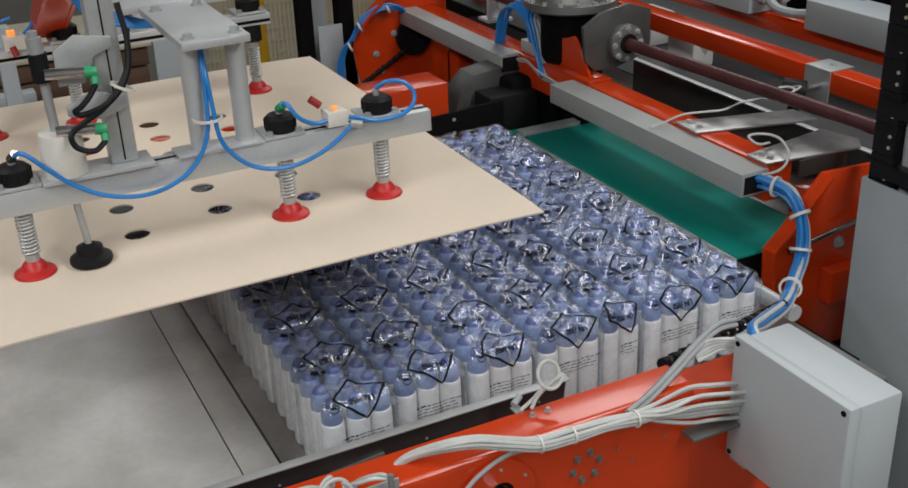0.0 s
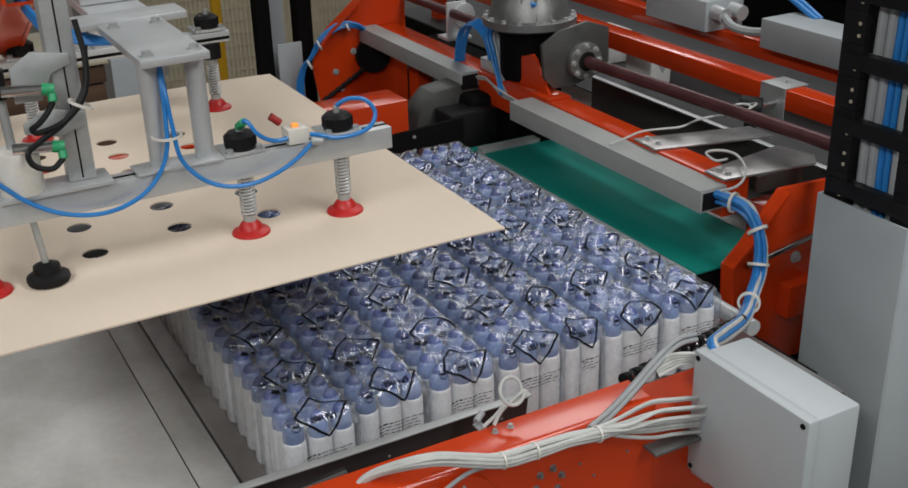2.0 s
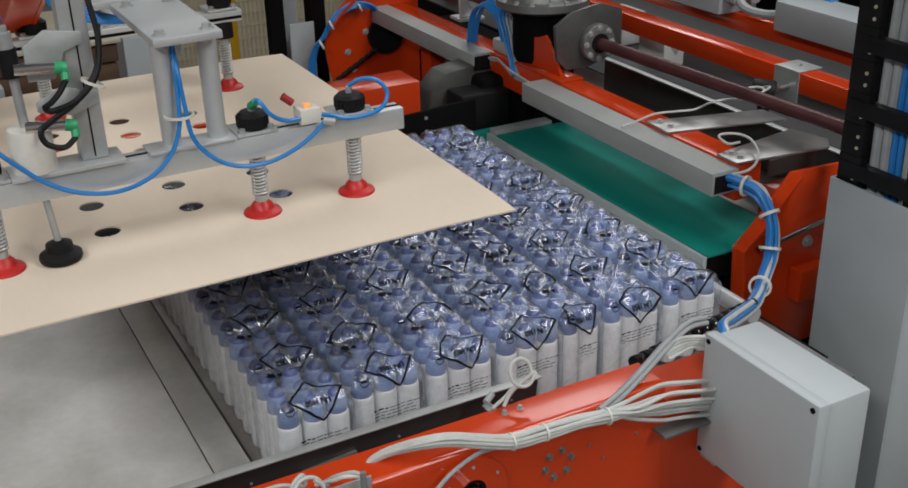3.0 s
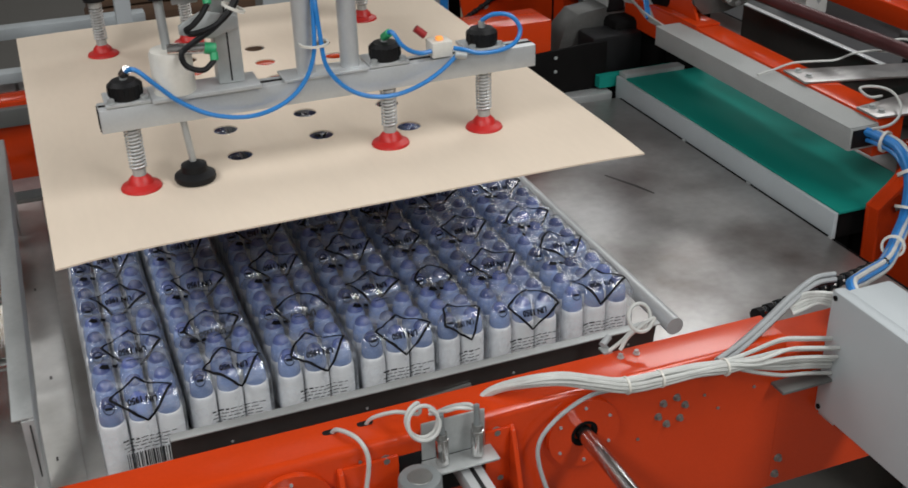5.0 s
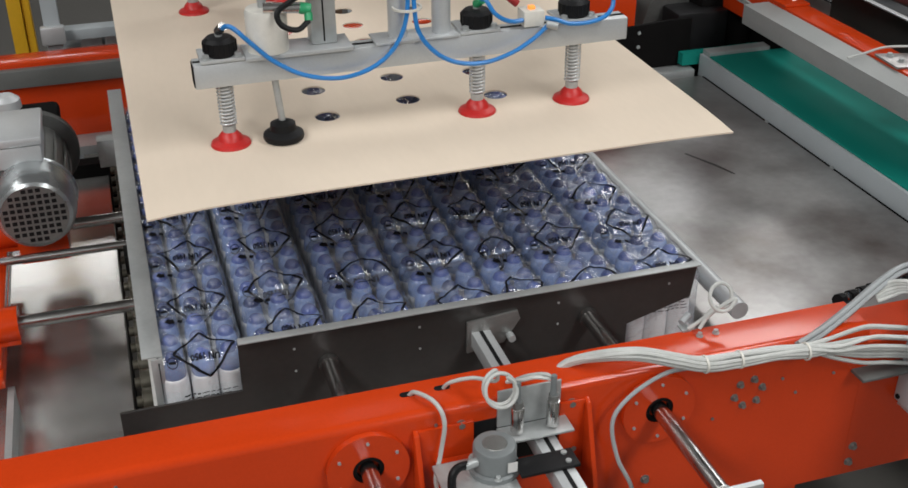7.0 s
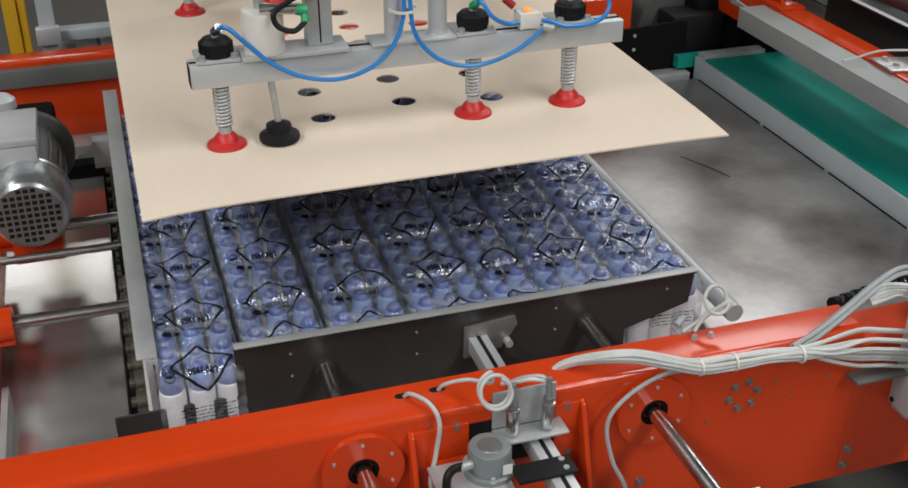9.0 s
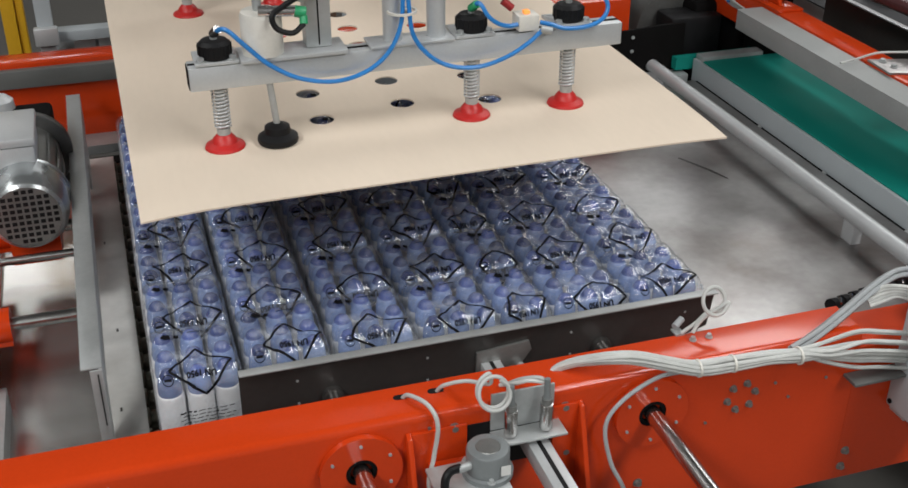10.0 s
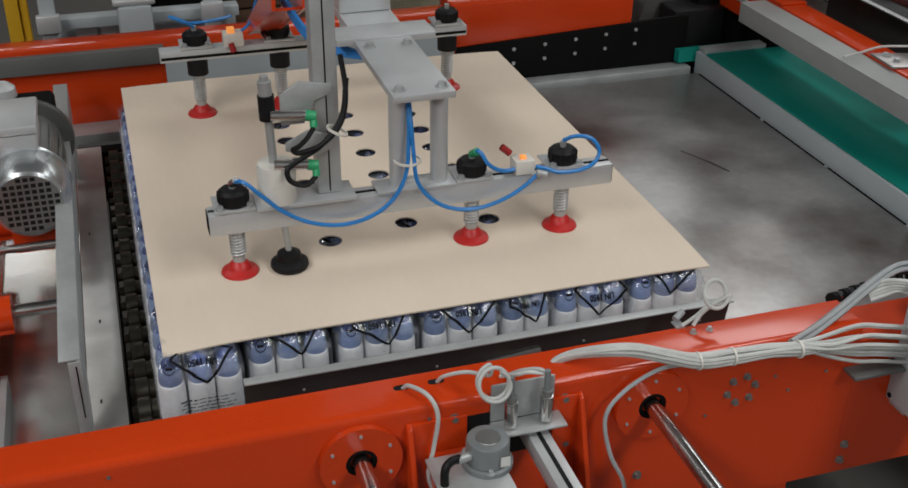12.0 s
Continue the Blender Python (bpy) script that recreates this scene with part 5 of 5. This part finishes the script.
def carton_sheet():
    t = thing("carton_sheet", (0.5, 0.6, 0.0), "beige carton layer sheet with rows of round holes", "carton sheet")
    bm = bmesh.new()
    xs = [-0.006, 0.04, 0.09, 0.15, 0.2, 0.255, 0.415, 0.575, 0.735, 0.78, 0.83, 0.88, 0.92, 0.96, 1.0]
    ys = [0.0, 0.03, 0.06, 0.10, 0.16, 0.235, 0.3545, 0.477, 0.588, 0.70, 0.81, 0.92, 1.0, 1.1, 1.2]

    def sag(x, y):
        front = max(0.0, 0.16 - y) / 0.16
        left, right = max(0.0, 0.15 - x) / 0.15, max(0.0, x - 0.83) / 0.17
        return -0.004 * front ** 2 - 0.008 * left ** 2 * (0.3 + 0.7 * max(0.0, 1 - y)) - 0.004 * right ** 2 + 0.0012 * noise.noise((x * 3, y * 3, 1.0))

    def vert(x, y):
        return bm.verts.new((x, y, sag(x, y)))
    for x0, x1 in zip(xs, xs[1:]):
        for y0, y1 in zip(ys, ys[1:]):
            inside = [h for h in HOLES if x0 < h[0] < x1 and y0 < h[1] < y1]
            corner = [(x1, y1), (x0, y1), (x0, y0), (x1, y0)]
            if not inside:
                bm.faces.new([vert(*c) for c in corner])
                continue
            hx, hy = inside[0]
            arc = [(hx + 0.0225 * math.cos(radians(45 + 15 * k)), hy + 0.0225 * math.sin(radians(45 + 15 * k))) for k in range(25)]
            for q in range(4):
                bm.faces.new([vert(*corner[q]), vert(*corner[(q + 1) % 4])] + [vert(*arc[6 * q + k]) for k in range(6, -1, -1)])
    bmesh.ops.remove_doubles(bm, verts=bm.verts, dist=0.0004)
    bmesh.ops.solidify(bm, geom=bm.faces[:], thickness=0.003)
    part("sheet", bm, CARTON, t, smooth=20)
    return t


CUPS = []


def suction_cup(t, x, y):
    c = part("suction_cup", lathe([(0, 0.012), (0.012, 0.012), (0.020, 0.004), (0.033, -0.0022), (0.0345, 0.0005), (0.033, 0.0045), (0.022, 0.010), (0.0195, 0.016), (0.017, 0.019), (0.012, 0.024), (0, 0.024)], 32, (x, y, 0.0)), RED_CUP, t, "red silicone suction cup")
    part("cup_stem", rod((x, y, 0.022), (x, y, 0.036), 0.0115, 20), ZINC, c)
    part("spring", spring((x, y, 0.036), 0.082, 0.0135, 0.0017, 13), ALU, c, "coiled steel spring")
    part("spring_guide", rod((x, y, 0.03), (x, y, 0.125), 0.0085, 16), ZINC, c)
    CUPS.append(c)


def cup_head(t, x, y, z):
    h = part("cup_bracket", box(x - 0.036, x + 0.036, y - 0.022, y + 0.045, z, z + 0.006), ALU, t, "aluminium cup bracket", bevel=0.001)
    part("knob", lathe([(0, 0.006), (0.026, 0.0065), (0.027, 0.012), (0.027, 0.030), (0.024, 0.033), (0.021, 0.036), (0.008, 0.037), (0, 0.037)], 28, (x, y + 0.005, z)), BLACK, h, "black knurled cap")
    for k in range(18):
        a = 2 * math.pi * k / 18
        part("ridge", rod((x + 0.027 * math.cos(a), y + 0.005 + 0.027 * math.sin(a), z + 0.012), (x + 0.027 * math.cos(a), y + 0.005 + 0.027 * math.sin(a), z + 0.030), 0.0016, 5), BLACK, h)
    part("air_fitting", rod((x, y + 0.005, z + 0.037), (x, y + 0.005, z + 0.048), 0.006, 12), ZINC, h)
    for dx in (-0.026, 0.026):
        part("bolt", bolt((x + dx, y - 0.014, z + 0.006), (0, 0, 1), 0.006, 0.006), ZINC, h)


def gripper():
    t = thing("sheet_gripper", (0.5, 0.6, 0.0), "aluminium vacuum gripper frame with red suction cups", "gripper")
    near, far = 0.216, 0.975
    b = part("near_bar", box(0.105, 0.878, near - 0.02, near + 0.02, 0.091, 0.132), ALU, t, "aluminium profile bar", bevel=0.002)
    part("slot", box(0.106, 0.877, near - 0.004, near + 0.004, 0.1315, 0.1326), DARK, b)
    part("end_cap", box(0.1035, 0.1048, near - 0.017, near + 0.017, 0.094, 0.129), DARK, b)
    part("end_cap", box(0.8782, 0.8795, near - 0.017, near + 0.017, 0.094, 0.129), DARK, b)
    for x in (0.153, 0.598, 0.782):
        suction_cup(t, x, near)
        cup_head(t, x, near, 0.1335)
    f = part("far_bar", box(0.088, 0.828, far - 0.02, far + 0.02, 0.142, 0.168), ALU, t, "aluminium profile bar", bevel=0.002)
    part("slot", box(0.09, 0.826, far - 0.0205, far - 0.0195, 0.148, 0.155), DARK, f)
    for x in (0.172, 0.365, 0.783):
        suction_cup(t, x, far)
        part("spring_guide", rod((x, far, 0.09), (x, far, 0.13), 0.0145, 16), ZINC, t)
        part("knob", rod((x, far, 0.104), (x, far, 0.1415), 0.024, 24), BLACK, t)
        cup_head(t, x, far, 0.1695)
    # rubber foot on its rod with the white cylinder
    x, y = 0.243, 0.207
    foot = part("press_foot", lathe([(0, 0.002), (0.034, 0.002), (0.0355, 0.006), (0.0345, 0.012), (0.027, 0.017), (0.023, 0.019), (0.0215, 0.030), (0.012, 0.034), (0.009, 0.036), (0, 0.036)], 32, (x, y, 0)), BLACK, t, "stepped black rubber foot")
    part("foot_rod", rod((x, y, 0.034), (x - 0.008, y, 0.125), 0.0058, 14), ZINC, foot)
    CUPS.append(foot)
    part("guide_cylinder", lathe([(0, 0.1405), (0.034, 0.1405), (0.0345, 0.144), (0.0345, 0.205), (0.032, 0.2115), (0.011, 0.213), (0, 0.213)], 32, (0.232, 0.216, 0)), NYLON, t, "white nylon guide cylinder")
    part("upper_rod", rod((0.228, 0.216, 0.213), (0.222, 0.216, 0.375), 0.0075, 14), ZINC, t)
    part("coupling", rod((0.224, 0.216, 0.295), (0.223, 0.216, 0.34), 0.0145, 16), BLACK, t)
    part("coupling_top", rod((0.223, 0.216, 0.3405), (0.222, 0.216, 0.365), 0.012, 16), ZINC, t)
    part("foot_plate", box(0.19, 0.37, near - 0.03, near + 0.04, 0.133, 0.140), ALU, t, bevel=0.001)
    # upright profile with plates, valves and black hoses
    r = part("upright", box(0.305, 0.348, near - 0.004, near + 0.034, 0.1405, 0.62), ZINC, t, "upright aluminium profile", bevel=0.002)
    part("slot", box(0.3252, 0.3278, near - 0.0046, near - 0.0038, 0.145, 0.62), DARK, r)
    part("valve_plate", prism([(0.245, 0.285), (0.245, 0.34), (0.28, 0.362), (0.335, 0.352), (0.335, 0.335), (0.305, 0.325), (0.285, 0.285)], "y", near - 0.012, near - 0.006), ZINC, t, "angled zinc plate", bevel=0.001)
    part("valve_plate", prism([(0.25, 0.235), (0.25, 0.25), (0.29, 0.27), (0.345, 0.255), (0.345, 0.235), (0.30, 0.222)], "y", near - 0.012, near - 0.006), ZINC, t, "angled zinc plate", bevel=0.001)
    for z in (0.308, 0.215):
        s = part("air_cylinder", rod((0.225, near - 0.026, z + 0.004), (0.285, near - 0.03, z), 0.009, 16), CHROME, t)
        part("green_fitting", rod((0.283, near - 0.03, z), (0.302, near - 0.032, z - 0.004), 0.0098, 14), GREEN_FIT, s, "green hose fitting", bevel=0.002)
        part("fitting_neck", rod((0.297, near - 0.034, z - 0.008), (0.296, near - 0.04, z - 0.020), 0.0068, 12), GREEN_FIT, s)
    part("black_hose", hose([(0.296, near - 0.04, 0.288), (0.283, near - 0.045, 0.272), (0.268, near - 0.045, 0.258), (0.258, near - 0.04, 0.25), (0.27, near - 0.04, 0.243), (0.31, near - 0.04, 0.255), (0.345, near - 0.035, 0.29), (0.358, near - 0.02, 0.34), (0.355, near, 0.40)], 0.0048), BLACK, t, "black hose")
    part("black_hose", hose([(0.296, near - 0.04, 0.195), (0.275, near - 0.05, 0.185), (0.25, near - 0.05, 0.195), (0.245, near - 0.045, 0.215), (0.265, near - 0.04, 0.228), (0.31, near - 0.04, 0.255), (0.348, near - 0.03, 0.30), (0.362, near - 0.01, 0.36)], 0.0048), BLACK, t, "black hose")
    part("cable_tie", tube_ring((0.335, near - 0.04, 0.275), (0.337, near - 0.04, 0.279), 0.02, 0.0175, 16), NYLON, t)
    # two posts, the top plate and the centre arm
    for x in (0.455, 0.533):
        part("post", rod((x, near + 0.002, 0.138), (x, near + 0.002, 0.318), 0.0165, 24), ALU, t, "round aluminium post")
    part("post_foot", box(0.41, 0.56, near - 0.025, near + 0.03, 0.1328, 0.1378), ALU, t, bevel=0.001)
    part("top_plate", box(0.434, 0.548, 0.165, 0.46, 0.3185, 0.332), ALU, t, "brushed aluminium top plate", bevel=0.0015)
    for x, y in ((0.452, 0.19), (0.53, 0.19), (0.455, 0.42), (0.53, 0.42)):
        part("bolt", bolt((x, y, 0.332), (0, 0, 1), 0.008, 0.008), ZINC, t)
    part("cross_bar", box(0.40, 0.60, 0.462, 0.54, 0.322, 0.336), ALU, t, bevel=0.002)
    part("centre_arm", box(0.44, 0.55, 0.541, 1.02, 0.318, 0.334), ALU, t, bevel=0.002)
    part("under_block", box(0.478, 0.512, 0.30, 0.34, 0.262, 0.318), ALU, t, bevel=0.003)
    part("arm_post", rod((0.47, far, 0.1685), (0.47, far, 0.3175), 0.0165, 20), ALU, t)
    part("arm_post", rod((0.53, far, 0.1685), (0.53, far, 0.3175), 0.0165, 20), ALU, t)
    part("orange_arm", prism([(0.60, 0.36), (0.63, 0.345), (1.02, 0.17), (1.02, 0.205), (0.63, 0.41), (0.60, 0.41)], "x", 0.30, 0.308), ORANGE, t, "orange channel arm")
    part("orange_arm", prism([(0.60, 0.36), (0.63, 0.345), (1.02, 0.17), (1.02, 0.205), (0.63, 0.41), (0.60, 0.41)], "x", 0.362, 0.37), ORANGE, t, "orange channel arm")
    part("arm_web", prism([(0.62, 0.352), (1.02, 0.172), (1.02, 0.178), (0.62, 0.358)], "x", 0.3085, 0.3615), ORANGE, t)
    part("hanger", box(0.44, 0.55, 0.62, 0.76, 0.335, 1.6), ALU, t, "aluminium hanger column", bevel=0.004)
    # air valve with its lamp
    v = part("air_valve", box(0.676, 0.714, near - 0.026, near + 0.01, 0.136, 0.164), NYLON, t, "small white valve block", bevel=0.002)
    part("valve_lamp", box(0.688, 0.70, near - 0.018, near - 0.006, 0.1642, 0.171), LED, v, "glowing amber lamp", bevel=0.002)
    part("valve_knob", rod((0.672, near, 0.172), (0.656, near + 0.004, 0.186), 0.007, 12), RED_PLASTIC, v)
    part("valve_nozzle", rod((0.716, near - 0.03, 0.14), (0.735, near - 0.036, 0.136), 0.007, 12), ZINC, v)
    # blue hoses
    yy = near - 0.03
    for pts in (
        [(0.153, near + 0.005, 0.18), (0.17, yy, 0.195), (0.20, yy - 0.004, 0.165), (0.235, yy - 0.004, 0.13), (0.285, yy - 0.004, 0.10), (0.345, yy - 0.004, 0.088), (0.40, yy - 0.004, 0.10), (0.44, yy - 0.002, 0.13), (0.462, yy, 0.175), (0.468, yy + 0.005, 0.23), (0.472, yy + 0.02, 0.29), (0.48, yy + 0.06, 0.312), (0.49, 0.33, 0.312)],
        [(0.72, yy, 0.138), (0.69, yy - 0.006, 0.118), (0.65, yy - 0.008, 0.098), (0.60, yy - 0.008, 0.086), (0.55, yy - 0.008, 0.092), (0.51, yy - 0.006, 0.115), (0.482, yy - 0.004, 0.155), (0.476, yy, 0.21), (0.474, yy + 0.01, 0.27), (0.48, yy + 0.05, 0.310), (0.50, 0.33, 0.310)],
        [(0.598, near + 0.005, 0.181), (0.605, yy + 0.01, 0.193), (0.618, yy, 0.172), (0.635, yy, 0.158), (0.655, yy + 0.004, 0.15), (0.674, yy + 0.006, 0.15)],
        [(0.782, near + 0.005, 0.183), (0.80, yy + 0.02, 0.196), (0.828, yy + 0.01, 0.192), (0.842, yy, 0.17), (0.83, yy - 0.006, 0.148), (0.80, yy - 0.008, 0.138), (0.76, yy - 0.006, 0.138), (0.735, yy, 0.146), (0.716, yy + 0.006, 0.15)],
    ):
        part("blue_hose", hose(pts, 0.0040), BLUE_HOSE, t, "blue air hose")
    part("cable_tie", tube_ring((0.468, yy + 0.015, 0.19), (0.468, yy + 0.015, 0.194), 0.026, 0.0225, 18), NYLON, t)
    part("hose_stub", rod((0.598, near + 0.005, 0.178), (0.603, near - 0.012, 0.19), 0.0075, 12), GREEN_FIT, t)
    part("hose_stub", rod((0.153, near + 0.005, 0.178), (0.16, near - 0.008, 0.19), 0.0075, 12), CHROME, t)
    for i in range(4):
        part("blue_hose", hose([(0.49 + 0.004 * i, 0.36, 0.306), (0.46, 0.44 + 0.006 * i, 0.30), (0.41, 0.50 + 0.006 * i, 0.295 + 0.005 * i), (0.36, 0.58, 0.31 + 0.006 * i), (0.33, 0.70, 0.36 + 0.006 * i), (0.32, 0.84, 0.34 + 0.005 * i), (0.335, 0.95, 0.40)], 0.0044), BLUE_HOSE, t, "blue air hose")
    part("blue_hose", hose([(0.172, far, 0.215), (0.15, far - 0.01, 0.235), (0.12, far, 0.245), (0.16, far + 0.02, 0.22), (0.22, far + 0.01, 0.225), (0.26, far, 0.235)], 0.0036), BLUE_HOSE, t, "blue air hose")
    w = part("air_valve", box(0.235, 0.28, far - 0.03, far + 0.01, 0.17, 0.20), NYLON, t, "small white valve block", bevel=0.002)
    part("valve_lamp", box(0.245, 0.262, far - 0.022, far - 0.002, 0.2002, 0.212), LED, w, "glowing amber lamp", bevel=0.002)
    part("valve_nozzle", rod((0.25, far - 0.03, 0.18), (0.255, far - 0.036, 0.16), 0.007, 10), RED_PLASTIC, w)
    part("blue_hose", hose([(0.27, far, 0.19), (0.30, far - 0.01, 0.22), (0.32, far - 0.02, 0.28), (0.34, far - 0.06, 0.34)], 0.0036), BLUE_HOSE, t, "blue air hose")
    return t


table()
SLIDE = slide_plate()
roller_bed()
front_beam()
sensor_bracket()
beam_cables()
encoder()
NEAR = near_clamp()
LEFT = left_clamp()
PUSH = pusher()
left_side()
rear_beam()
far_orange_frame()
right_side()
drive_line()
background()
SHEET = carton_sheet()
GRIP = gripper()
packs()

# ---- what moves ----
LAYER = [(0, 0.578), (2.75, 0.578), (3.0, 0.548), (3.4, 0.435), (3.85, 0.285), (4.3, 0.14), (4.5, 0.109), (5.0, 0.03), (5.4, 0.003), (5.6, 0.0), (12, 0.0)]
LAYER_Y = [(0, 0.045), (7.3, 0.045), (8.6, 0.006), (9.2, 0.006), (9.5, 0.0), (12, 0.0)]
FRAME = [(0, 0.30), (9.95, 0.30), (10.2, 0.281), (10.5, 0.234), (11.0, 0.146), (11.5, 0.073), (12.0, 0.0)]
LIFT = [(0, 0.28), (9.95, 0.28), (10.2, 0.262), (10.5, 0.217), (11.0, 0.133), (11.5, 0.062), (12.0, 0.002)]


def between(rows, t):
    for (a, u), (b, v) in zip(rows, rows[1:]):
        if a <= t <= b:
            return u + (v - u) * (t - a) / (b - a)
    return rows[-1][1]


def motions():
    times = [0, 2.75, 3.0, 3.4, 3.85, 4.3, 4.5, 5.0, 5.4, 5.6, 7.3, 8.0, 8.6, 9.2, 9.5, 12]
    for p, at, rz in PACKS:
        walk(p, [(t, pose(at[0] + between(LAYER, t), at[1] + between(LAYER_Y, t), at[2], 0, 0, math.degrees(rz))) for t in times])
    walk(SHEET, [(t, pose(0.5, 0.6, z - 0.011 * z, 0, -1.6 * z, 0)) for t, z in LIFT])
    walk(GRIP, [(t, pose(0.5, 0.6, z - 0.011 * a, 0, -1.6 * a, 0)) for (t, z), (_, a) in zip(FRAME, LIFT)])
    for cup in CUPS:
        walk(cup, [(t, pose(0, 0, a - b)) for (t, a), (_, b) in zip(LIFT, FRAME)])
    walk(NEAR, [(t, pose(0.5, y, -0.05)) for t, y in ((0, -0.142), (5.1, -0.142), (5.3, -0.115), (5.5, -0.07), (5.8, -0.015), (6.0, 0.0), (7.3, 0.0), (8.6, -0.011), (9.2, -0.011), (9.5, -0.024), (10.0, -0.088), (10.35, -0.138), (10.5, -0.14), (12, -0.14))])
    walk(LEFT, [(t, pose(x, 0.65, -0.1)) for t, x in ((0, -0.13), (4.6, -0.11), (5.0, -0.085), (5.5, -0.052), (6.0, -0.016), (6.3, -0.014), (9.2, -0.014), (9.5, -0.025), (10.0, -0.10), (10.3, -0.132), (12, -0.136))])
    walk(PUSH, [(t, pose(1.085 + between(LAYER, t), 0.6, -0.15)) for t in (0, 2.75, 3.0, 3.4, 3.85, 4.3, 4.5, 5.0, 5.4)] + [(t, pose(x, 0.6, -0.15)) for t, x in ((8.9, 1.085), (9.2, 1.11), (9.5, 1.275), (9.8, 1.465), (10.1, 1.64), (10.3, 1.83), (10.6, 2.03), (10.8, 2.07), (12, 2.07))])
    walk(SLIDE, [(0, pose(0.3, 0.6, FLOOR + 0.0015)), (4.8, pose(0.3, 0.6, FLOOR + 0.0015)), (5.2, pose(0.33, 0.6, FLOOR + 0.0015)), (5.7, pose(0.375, 0.6, FLOOR + 0.0015)), (6.0, pose(0.38, 0.6, FLOOR + 0.0015)), (9.2, pose(0.38, 0.6, FLOOR + 0.0015)), (9.5, pose(0.47, 0.6, FLOOR + 0.0015)), (9.8, pose(0.66, 0.6, FLOOR + 0.0015)), (10.2, pose(0.92, 0.6, FLOOR + 0.0015)), (10.4, pose(0.98, 0.6, FLOOR + 0.0015)), (12, pose(0.98, 0.6, FLOOR + 0.0015))])


motions()
